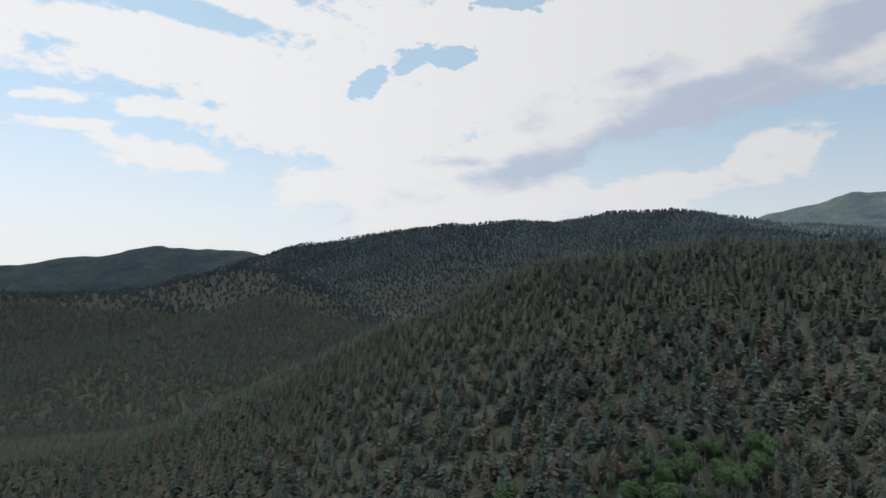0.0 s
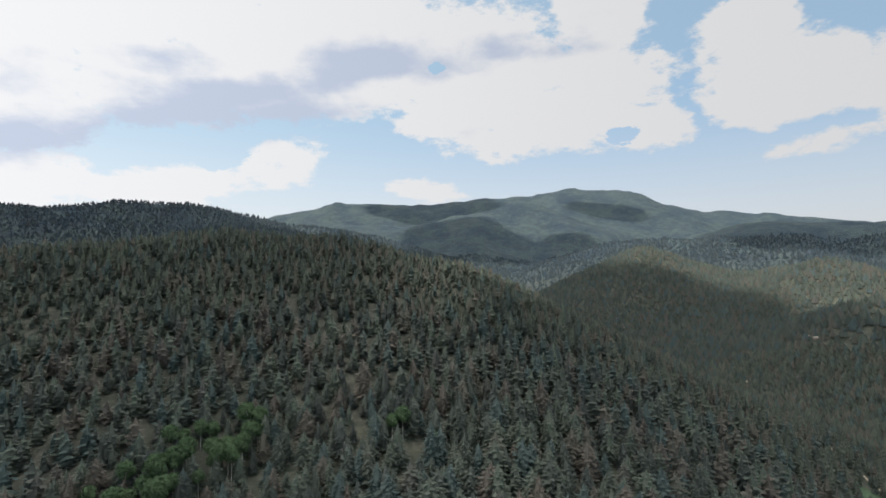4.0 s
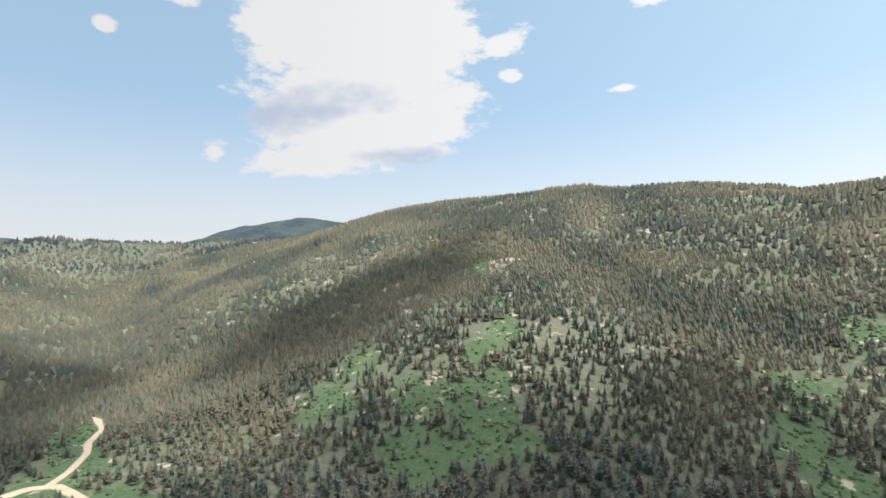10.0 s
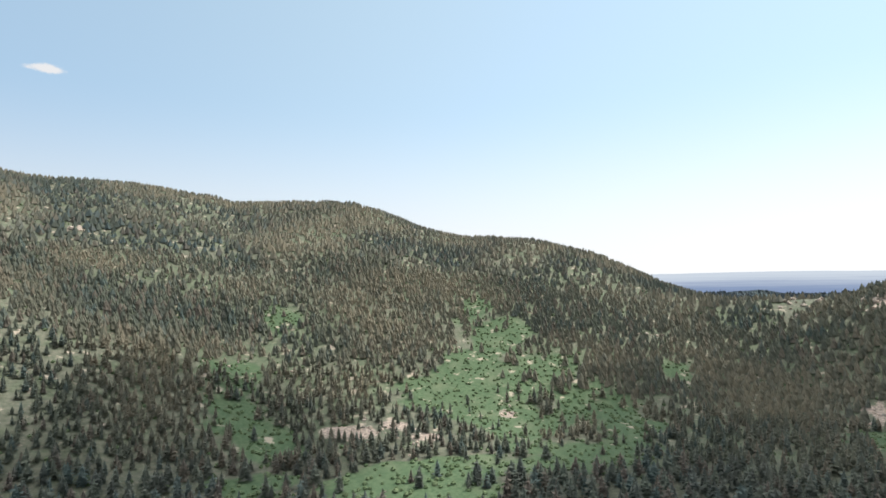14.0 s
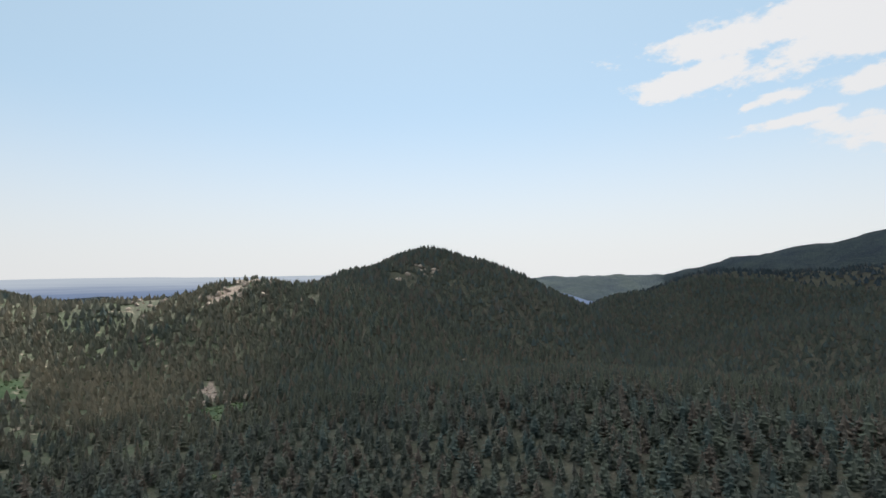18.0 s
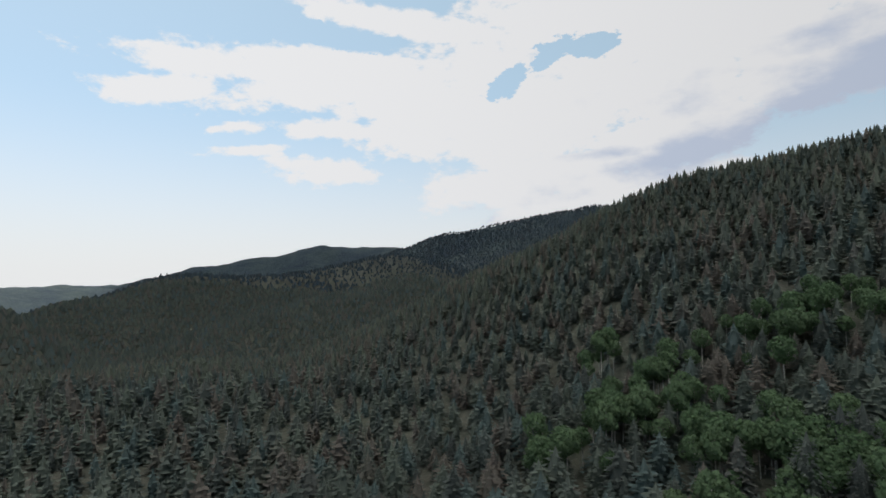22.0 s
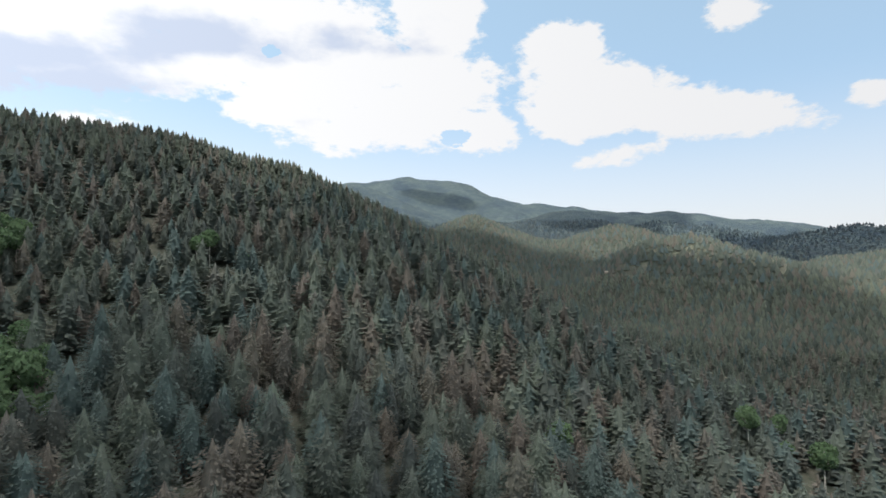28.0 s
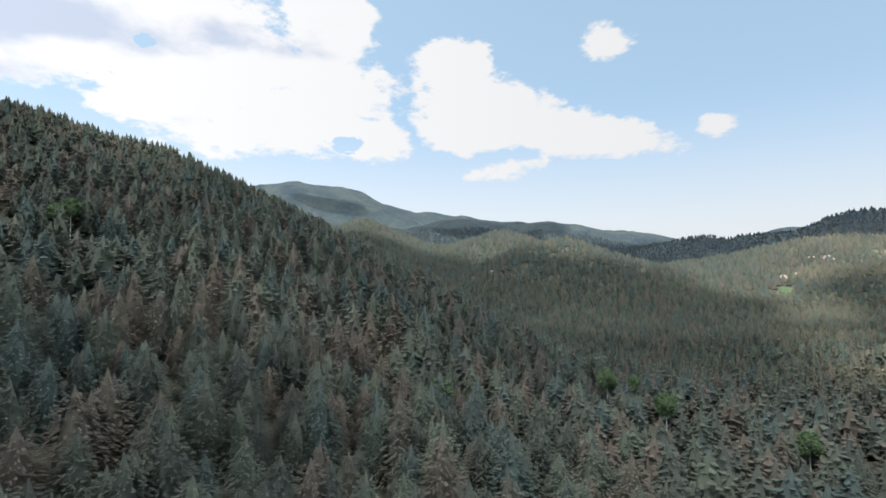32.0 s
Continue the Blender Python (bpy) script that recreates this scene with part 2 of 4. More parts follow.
def ground_look(g):
    p = place(g)
    big, mid, small = g.noise(p, 0.006), g.noise(p, 0.04, 6), g.noise(p, 0.35, 8, 0.65)
    meadow = g.add("ShaderNodeAttribute", attribute_name="meadow").outputs["Fac"]
    open_ = g.add("ShaderNodeAttribute", attribute_name="open").outputs["Fac"]
    litter = g.mix(g.span(small, 0.35, 0.7), rgb(0.050, 0.053, 0.040), rgb(0.100, 0.094, 0.072))
    dry = g.mix(g.span(small, 0.3, 0.7), rgb(0.082, 0.092, 0.062), rgb(0.140, 0.138, 0.102))
    grass = g.mix(g.span(small, 0.3, 0.7), rgb(0.044, 0.078, 0.038), rgb(0.086, 0.120, 0.064))
    grass = g.mix(g.span(mid, 0.5, 0.72, 0.0, 0.7), grass, rgb(0.112, 0.130, 0.078))
    c = g.mix(open_, litter, dry)
    c = g.mix(g.span(g.math("ADD", mid, g.math("MULTIPLY", big, 0.5)), 0.66, 0.86, 0.0, 0.5), c, g.mix(g.math("ADD", 0.25, g.math("MULTIPLY", open_, 0.75)), c, grass))
    c = g.mix(g.span(g.math("ADD", meadow, g.math("MULTIPLY", g.math("SUBTRACT", mid, 0.5), 0.9)), 0.35, 0.65), c, grass)
    bare = g.noise(p, 0.09, 5, 0.6)
    c = g.mix(g.span(g.math("MULTIPLY", bare, g.math("ADD", 0.62, g.math("MULTIPLY", open_, 0.4))), 0.60, 0.68, 0.0, 0.8), c, rgb(0.36, 0.30, 0.235))
    stony = g.add("ShaderNodeAttribute", attribute_name="stony").outputs["Fac"]
    stones = g.noise(p, 0.55, 6, 0.7)
    gravel = g.mix(g.span(stones, 0.38, 0.62), rgb(0.150, 0.125, 0.100), rgb(0.36, 0.29, 0.24))
    c = g.mix(g.span(g.math("ADD", stony, g.math("SUBTRACT", stones, 0.5)), 0.3, 0.6), c, gravel)
    # far slopes wear their woods as colour and relief, distance haze put in as blue
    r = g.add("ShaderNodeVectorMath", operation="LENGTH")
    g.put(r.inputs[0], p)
    crowns = g.add("ShaderNodeTexVoronoi")
    g.put(crowns.inputs["Vector"], p)
    crowns.inputs["Scale"].default_value = 0.10
    hazed_wood = g.mix(g.span(g.math("ADD", big, g.math("MULTIPLY", mid, 0.6)), 0.55, 1.0), rgb(0.024, 0.038, 0.052), rgb(0.058, 0.076, 0.072))
    hazed_wood = g.mix(g.span(g.noise(p, 0.018, 7, 0.7), 0.42, 0.62, 0.0, 0.7), hazed_wood, rgb(0.030, 0.044, 0.052))
    hazed_wood = g.mix(g.span(mid, 0.62, 0.8, 0.0, 0.35), hazed_wood, rgb(0.105, 0.118, 0.078))
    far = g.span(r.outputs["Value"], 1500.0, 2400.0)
    c = g.mix(far, c, hazed_wood)
    relief = g.math("ADD", g.math("MULTIPLY", small, 0.5), g.math("MULTIPLY", g.math("SUBTRACT", 1.0, crowns.outputs["Distance"]), g.math("MULTIPLY", far, 7.0)))
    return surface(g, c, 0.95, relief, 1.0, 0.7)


def foliage(g, colour, fine, rough):
    """Needles and leaves scatter light: their normals lean upwards, and some light comes through."""
    n = g.add("ShaderNodeBsdfPrincipled")
    g.put(n.inputs["Base Color"], colour)
    n.inputs["Roughness"].default_value = rough
    n.inputs["Specular IOR Level"].default_value = 0.1
    b = g.add("ShaderNodeBump")
    b.inputs["Strength"].default_value, b.inputs["Distance"].default_value = 0.5, 0.25
    g.put(b.inputs["Height"], fine)
    lean = g.add("ShaderNodeVectorMath", operation="ADD")
    g.put(lean.inputs[0], b.outputs[0])
    lean.inputs[1].default_value = (-0.05, 0.0, 0.65)
    unit = g.add("ShaderNodeVectorMath", operation="NORMALIZE")
    g.put(unit.inputs[0], lean.outputs[0])
    g.put(n.inputs["Normal"], unit.outputs[0])
    t = g.add("ShaderNodeBsdfTranslucent")
    g.put(t.inputs[0], colour)
    m = g.add("ShaderNodeMixShader")
    m.inputs[0].default_value = 0.42
    g.put(m.inputs[1], n.outputs[0])
    g.put(m.inputs[2], t.outputs[0])
    return m.outputs[0]


def needles(tint_from, dark, light, blue, brown):
    def make(g):
        if tint_from == "object":
            r = g.add("ShaderNodeObjectInfo").outputs["Random"]
        else:
            r = g.add("ShaderNodeAttribute", attribute_name="tint").outputs["Fac"]
        p = place(g)
        c = g.mix(r, dark, light)
        r2 = g.math("FRACT", g.math("MULTIPLY", r, 7.31))
        c = g.mix(g.span(r2, 0.76, 0.88), c, blue)
        r3 = g.math("FRACT", g.math("MULTIPLY", r, 17.7))
        c = g.mix(g.span(r3, 0.70, 0.9, 0.0, 0.75), c, brown)
        if tint_from != "object":
            warm = g.add("ShaderNodeAttribute", attribute_name="warm").outputs["Fac"]
            c = g.mix(g.math("MULTIPLY", warm, g.math("ADD", 0.4, g.math("MULTIPLY", r3, 0.5))), c, rgb(0.265, 0.232, 0.162))
        small = g.noise(p, 1.7, 6, 0.7)
        c = g.mix(g.span(small, 0.35, 0.7, 0.0, 0.4), c, dark)
        return foliage(g, c, small, 0.85)
    return make


DARK, LIGHT, BLUE, BROWN = rgb(0.082, 0.092, 0.083), rgb(0.160, 0.184, 0.140), rgb(0.110, 0.148, 0.134), rgb(0.190, 0.150, 0.122)


def leaf_look(g):
    r = g.add("ShaderNodeObjectInfo").outputs["Random"]
    small = g.noise(place(g), 1.3, 5, 0.7)
    c = g.mix(r, rgb(0.088, 0.146, 0.066), rgb(0.124, 0.182, 0.088))
    c = g.mix(g.span(small, 0.35, 0.7), c, rgb(0.068, 0.100, 0.054))
    return foliage(g, c, small, 0.7)


def scrub_look(g):
    r = g.add("ShaderNodeAttribute", attribute_name="tint").outputs["Fac"]
    small = g.noise(place(g), 2.0, 5, 0.7)
    c = g.mix(r, rgb(0.070, 0.118, 0.050), rgb(0.130, 0.168, 0.086))
    c = g.mix(g.span(small, 0.35, 0.7), c, rgb(0.085, 0.110, 0.060))
    return surface(g, c, 0.85, small, 0.2, 0.5)


def bark_look(light, dark):
    def make(g):
        p = place(g)
        c = g.mix(g.span(g.noise(p, 3.0, 6, 0.7), 0.4, 0.65), light, dark)
        return surface(g, c, 0.9, g.noise(p, 9.0, 4), 0.05, 0.6)
    return make


def rock_look(g):
    p = place(g)
    r = g.add("ShaderNodeObjectInfo").outputs["Random"]
    big, small = g.noise(p, 0.25, 6, 0.6), g.noise(p, 1.6, 8, 0.7)
    c = g.mix(r, rgb(0.37, 0.31, 0.25), rgb(0.42, 0.335, 0.27))
    c = g.mix(g.span(big, 0.42, 0.62), c, rgb(0.30, 0.265, 0.225))
    c = g.mix(g.span(small, 0.55, 0.75, 0.0, 0.8), c, rgb(0.135, 0.125, 0.105))
    return surface(g, c, 0.92, g.math("ADD", small, g.math("MULTIPLY", big, 1.5)), 0.6, 0.8)


def track_look(g):
    p = place(g)
    small = g.noise(p, 0.8, 8, 0.7)
    c = g.mix(g.span(small, 0.3, 0.7), rgb(0.35, 0.285, 0.205), rgb(0.46, 0.385, 0.285))
    c = g.mix(g.span(g.noise(p, 0.12, 4), 0.5, 0.72, 0.0, 0.6), c, rgb(0.27, 0.24, 0.15))
    return surface(g, c, 0.95, small, 0.1, 0.5)


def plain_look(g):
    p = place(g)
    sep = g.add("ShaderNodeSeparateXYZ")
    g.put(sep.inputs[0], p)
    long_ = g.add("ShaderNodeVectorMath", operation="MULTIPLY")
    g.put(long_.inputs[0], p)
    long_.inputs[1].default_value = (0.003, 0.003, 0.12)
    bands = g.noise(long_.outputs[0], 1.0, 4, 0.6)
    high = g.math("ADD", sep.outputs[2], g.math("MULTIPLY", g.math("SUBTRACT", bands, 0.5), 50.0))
    # painted haze, blue below and near white on top, that glows by itself
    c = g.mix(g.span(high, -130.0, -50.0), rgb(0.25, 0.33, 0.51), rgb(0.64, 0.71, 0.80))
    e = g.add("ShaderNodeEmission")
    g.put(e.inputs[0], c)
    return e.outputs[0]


def vapour_look(g, clear_share=0.13):
    soft = g.noise(place(g), 0.004, 5)
    d = g.add("ShaderNodeBsdfDiffuse")
    g.put(d.inputs[0], g.mix(soft, rgb(0.8, 0.8, 0.82), rgb(0.92, 0.92, 0.92)))
    t = g.add("ShaderNodeBsdfTranslucent")
    t.inputs[0].default_value = rgb(0.8, 0.8, 0.82)
    m = g.add("ShaderNodeMixShader")
    m.inputs[0].default_value = 0.5
    g.put(m.inputs[1], d.outputs[0])
    g.put(m.inputs[2], t.outputs[0])
    clear = g.add("ShaderNodeBsdfTransparent")
    thin = g.add("ShaderNodeMixShader")
    thin.inputs[0].default_value = clear_share
    g.put(thin.inputs[1], m.outputs[0])
    g.put(thin.inputs[2], clear.outputs[0])
    return thin.outputs[0]


MAT = {
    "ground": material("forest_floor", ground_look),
    "woods": material("conifer_woods", needles("attribute", DARK, LIGHT, BLUE, BROWN)),
    "valley_woods": material("valley_pine_woods", needles("attribute", rgb(0.074, 0.087, 0.072), rgb(0.164, 0.178, 0.130), rgb(0.104, 0.136, 0.120), rgb(0.180, 0.146, 0.116))),
    # distance haze is put into the colours: slightly blue on hills, bluer far off
    "hill_woods": material("hill_haze_woods", needles("attribute", rgb(0.061, 0.076, 0.066), rgb(0.128, 0.144, 0.112), rgb(0.088, 0.118, 0.114), rgb(0.138, 0.118, 0.096))),
    "far_woods": material("haze_blue_woods", needles("attribute", rgb(0.036, 0.052, 0.062), rgb(0.066, 0.086, 0.092), rgb(0.060, 0.086, 0.104), rgb(0.075, 0.078, 0.076))),
    "needle": material("conifer_needles", needles("object", DARK, LIGHT, BLUE, BROWN)),
    "leaf": material("aspen_leaves", leaf_look),
    "scrub": material("green_scrub", scrub_look),
    "bark": material("brown_bark", bark_look(rgb(0.17, 0.125, 0.09), rgb(0.075, 0.055, 0.042))),
    "pale_bark": material("aspen_bark", bark_look(rgb(0.52, 0.50, 0.44), rgb(0.22, 0.20, 0.17))),
    "dead_wood": material("grey_dead_wood", bark_look(rgb(0.36, 0.33, 0.30), rgb(0.20, 0.18, 0.165))),
    "rock": material("pinkish_granite", rock_look),
    "track": material("pale_dirt", track_look),
    "plain": material("glowing_haze", plain_look),
    "cloud": material("cloud_vapour", vapour_look),
    "thin_cloud": material("thin_vapour", functools.partial(vapour_look, clear_share=0.53)),
}

# ---- the lie of the land ----
GRID = np.random.RandomState(5).rand(256, 256)


def wave(x, y, size):
    """Smooth noise between -1 and 1 over places in metres."""
    u, v = np.asarray(x) / size + 500.0, np.asarray(y) / size + 500.0
    i, j = np.floor(u).astype(int), np.floor(v).astype(int)
    f, h = u - i, v - j
    f, h = f * f * (3 - 2 * f), h * h * (3 - 2 * h)
    a, b = GRID[i % 256, j % 256], GRID[(i + 1) % 256, j % 256]
    c, d = GRID[i % 256, (j + 1) % 256], GRID[(i + 1) % 256, (j + 1) % 256]
    return 2 * ((a * (1 - f) + b * f) * (1 - h) + (c * (1 - f) + d * f) * h) - 1


def polar(heading, far):
    h = np.radians(heading)
    return np.sin(h) * far, np.cos(h) * far


# ridges: crest points as heading, distance and height; how steep the flanks are; how round the crest is
RIDGES = [
    ([(-14, 480, -92), (-5, 470, -39), (9, 460, 7), (22, 455, 21), (32, 445, 19), (40, 430, 1), (46, 430, -22), (54, 440, -51), (61, 430, -79), (70, 420, -118)], 0.54, 60),
    ([(322, 190, -128), (300, 310, -122)], 0.20, 80),
    ([(239, 860, -72), (249, 800, -74), (257, 760, -74), (265, 700, -53), (271, 680, -60), (277, 850, -42), (284, 1000, 1), (288, 960, -16), (291, 940, -37), (294.6, 920, -78), (297.5, 900, -108), (303, 850, -157), (309, 760, -186)], 0.62, 40),
    ([(128, 2000, 92), (138, 1900, 82), (153, 1500, 92), (165, 1250, 140), (178, 1200, 165), (190, 1200, 147), (196, 1200, 110), (206, 1150, 121), (224, 1000, 34), (230, 950, -45), (237, 900, -78)], 0.46, 190),
    ([(172, 820, 25), (171, 620, -22), (152, 480, -118)], 0.45, 70),
    ([(128, 2000, 92), (119, 1350, -16), (112, 1020, -42), (107, 950, -66), (100, 1320, -82)], 0.40, 110),
    ([(66.6, 1330, 42), (72, 1420, 2)], 0.5, 50),
    ([(81.6, 1250, 12), (75, 1500, -24)], 0.5, 50),
    ([(88.8, 865, -30), (98, 790, -80), (106, 700, -135)], 0.48, 50),
    ([(66, 2600, 140), (76, 2600, 130), (84, 2600, 60)], 0.35, 200),
    ([(76, 3000, 230), (82, 3000, 225), (88, 3000, 192), (93.5, 3000, 150)], 0.4, 200),
    ([(97.7, 2400, 52), (107, 2400, 70), (111, 2400, 82), (114.5, 2400, 148), (118, 2400, 82), (124, 2400, 50)], 0.50, 50),
    ([(-22, 2600, 105), (-19, 2600, 150), (-7, 2600, 230), (3, 2600, 282), (12, 2600, 280), (15, 2600, 315), (20, 2600, 298), (27, 2600, 255), (33, 2600, 210), (40, 2600, 155), (48, 2600, 55)], 0.42, 80),
    ([(-54, 4200, -125), (-45, 4200, 40), (-38, 4200, 126), (-33, 4200, 196), (-27, 4200, 190), (-22, 4200, 135)], 0.5, 150),
    ([(-60, 1350, -165), (-55, 1420, -110), (-48, 1500, -66), (-42, 1560, -46), (-34, 1650, -34), (-25, 1900, 30)], 0.46, 60),
    ([(-41, 1050, -150), (-33, 1150, -112), (-24, 1300, -70)], 0.40, 60),
    ([(30, 3300, 300), (35, 3300, 318), (41, 3200, 296), (48, 3300, 385), (54, 3500, 470)], 0.5, 100),
    ([(18, 4400, 260), (26, 4400, 440), (34, 4400, 590), (44, 4400, 570), (49, 4400, 640), (55, 4400, 650), (59, 4400, 698), (63, 4400, 675), (68, 4400, 530), (72, 4300, 425), (77, 4200, 400), (84, 4200, 310)], 0.5, 100),
    ([(84, 4700, 330), (90, 4700, 300), (97.7, 4700, 240), (103, 4700, 170), (109, 4700, 275), (116, 4700, 240), (121, 4300, 190), (124, 4000, 232), (129, 4100, 190)], 0.4, 100),
    ([(136, 4200, 170), (142, 4100, 325), (146, 4000, 385), (149, 4000, 420), (151, 4000, 390), (156, 4000, 340)], 0.5, 60),
    ([(296, 4500, -140), (305, 4500, -120), (312, 4400, -80)], 0.2, 150),
]


def lie(x, y):
    """The height of the ground."""
    x, y = np.asarray(x, float), np.asarray(y, float)
    far = np.hypot(x, y)
    k = 14.0
    bowl = 10 * np.exp(-((x - 150) ** 2 + (y + 50) ** 2) / 180.0 ** 2)
    side = np.degrees(np.arctan2(x, y)) % 360
    # the stream drops away to the west
    drop = 120 * np.clip((far - 400) / 600, 0, 1) * np.clip((side - 286) / 12, 0, 1) * np.clip((346 - side) / 14, 0, 1) * np.clip((4200 - far) / 1200, 0, 1)
    total = np.exp((-153 - bowl - drop + 9 * wave(x, y, 260) + 45 * np.clip((far - 2500) / 2400, 0, 1)) / k)
    for crest, steep, round_ in RIDGES:
        pts = [(*polar(a, d), z) for a, d, z in crest]
        best = np.full(x.shape, -1e4)
        for (ax, ay, az), (bx, by, bz) in zip(pts, pts[1:]):
            lx, ly = bx - ax, by - ay
            t = np.clip(((x - ax) * lx + (y - ay) * ly) / (lx * lx + ly * ly), 0, 1)
            d = np.hypot(x - ax - t * lx, y - ay - t * ly)
            best = np.maximum(best, az + (bz - az) * t - steep * (np.sqrt(d * d + round_ * round_) - round_))
        total += np.exp((best) / k)
    z = k * np.log(total)
    rough = np.clip(far / 600, 0.25, 3.0)
    folds = np.clip((far - 1900) / 1500, 0, 1) * (16 * wave(x, y, 420) + 9 * wave(y, x, 190))
    return z + folds + rough * (5.0 * wave(x, y, 170) + 2.6 * wave(x + 900, y, 71) + 1.3 * wave(x, y + 700, 31))


def mesh_of(name, verts, faces, mat, tint=None, smooth=False):
    """A mesh object from arrays of places and of triangles or quads."""
    verts, faces = np.asarray(verts, np.float32), np.asarray(faces, np.int32)
    me = bpy.data.meshes.new(name)
    n, m = faces.shape
    me.vertices.add(len(verts))
    me.vertices.foreach_set("co", verts.ravel())
    me.loops.add(n * m)
    me.loops.foreach_set("vertex_index", faces.ravel())
    me.polygons.add(n)
    me.polygons.foreach_set("loop_start", np.arange(0, n * m, m, dtype=np.int32))
    me.polygons.foreach_set("use_smooth", np.full(n, smooth))
    me.update(calc_edges=True)
    if tint is not None:
        at = me.attributes.new("tint", "FLOAT", "POINT")
        at.data.foreach_set("value", np.asarray(tint, np.float32))
    me.materials.append(mat)
    return new(name, me)



# ---- clearings, tracks and how thick the woods stand ----
# meadows: heading, distance, half length away from the middle of the place, half width
MEADOWS = [
    (223.5, 614, 35, 22), (227.1, 545, 40, 28), (224.5, 489, 30, 25), (230.7, 496, 40, 35), (236, 453, 35, 40), (241.1, 399, 30, 28), (227.5, 412, 35, 40), (218.7, 446, 25, 22),
    (233.4, 328, 25, 40), (215.7, 283, 18, 45), (199, 436, 45, 14), (198.2, 362, 28, 26), (198.9, 292, 14, 25), (210.6, 281, 12, 30), (202.6, 565, 35, 14), (245, 548, 25, 18),
    (167.6, 646, 36, 20), (169.8, 462, 45, 18), (167.7, 425, 40, 26), (164.9, 369, 35, 40), (162, 317, 28, 50), (169.5, 382, 35, 22), (154, 443, 38, 14), (149.7, 397, 30, 22),
    (159.3, 326, 20, 25), (202.1, 574, 25, 12), (198.2, 423, 40, 22), (149.8, 390, 20, 25), (220.6, 472, 30, 20), (224.9, 429, 25, 35),
    (128.3, 440, 85, 20), (126, 388, 24, 36), (131, 322, 48, 24), (116, 537, 22, 16), (86, 362, 16, 30), (140, 1200, 40, 30),
    (119, 780, 30, 22), (109, 745, 14, 8), (262, 420, 40, 22),
    (224.5, 463, 30, 25), (230.7, 470, 40, 35), (236, 427, 35, 40), (241.1, 373, 30, 28), (227.5, 386, 35, 40), (218.7, 420, 25, 22), (233.4, 302, 25, 40), (215.7, 257, 18, 45),
    (199, 410, 45, 14), (198.2, 336, 28, 26), (198.9, 266, 14, 25), (210.6, 255, 12, 30), (198.2, 397, 40, 22), (220.6, 446, 30, 20), (224.9, 403, 25, 35),
]
# bare stony ground, given in the same way
STONY = [
    (211, 363, 16, 26), (214.8, 374, 18, 24), (218.5, 351, 14, 22), (166.5, 389, 8, 9), (170.6, 658, 16, 16), (161.8, 388, 9, 8),
    (159.4, 529, 12, 9), (261.1, 499, 40, 9), (262.6, 668, 25, 22), (260.4, 506, 14, 12), (227.3, 406, 10, 10), (158.1, 667, 18, 16), (151.3, 779, 20, 10),
]
# tracks: heading and distance along the way
TRACKS = [
    [(141, 225), (132.4, 296), (129.4, 336), (126.6, 386), (124.6, 392), (122.7, 388), (120.5, 386)],
    [(126.0, 390), (127.6, 404), (128.9, 428), (129.0, 452), (130.2, 480), (129.9, 524), (129.2, 560)],
    [(120.5, 386), (116, 380), (108, 360), (100.3, 341), (93.7, 366), (85.8, 372), (80, 480), (76.5, 580), (75.1, 668)],
]
# aspen clumps: heading, distance, spread, how many
CLUMPS = [
    (1.1, 167, 9, 18), (356.4, 164, 10, 16), (351, 152, 9, 12), (7.4, 150, 8, 15), (13.5, 148, 9, 20), (21.2, 140, 10, 22), (15.8, 128, 9, 16), (8.4, 126, 8, 12),
    (12.4, 200, 10, 18), (17.1, 214, 9, 12), (21.9, 214, 8, 9), (2.6, 186, 8, 8), (357, 206, 9, 6), (22.7, 150, 8, 8), (103, 205, 25, 6), (76.7, 144, 1, 1), (40, 208, 10, 3),
]
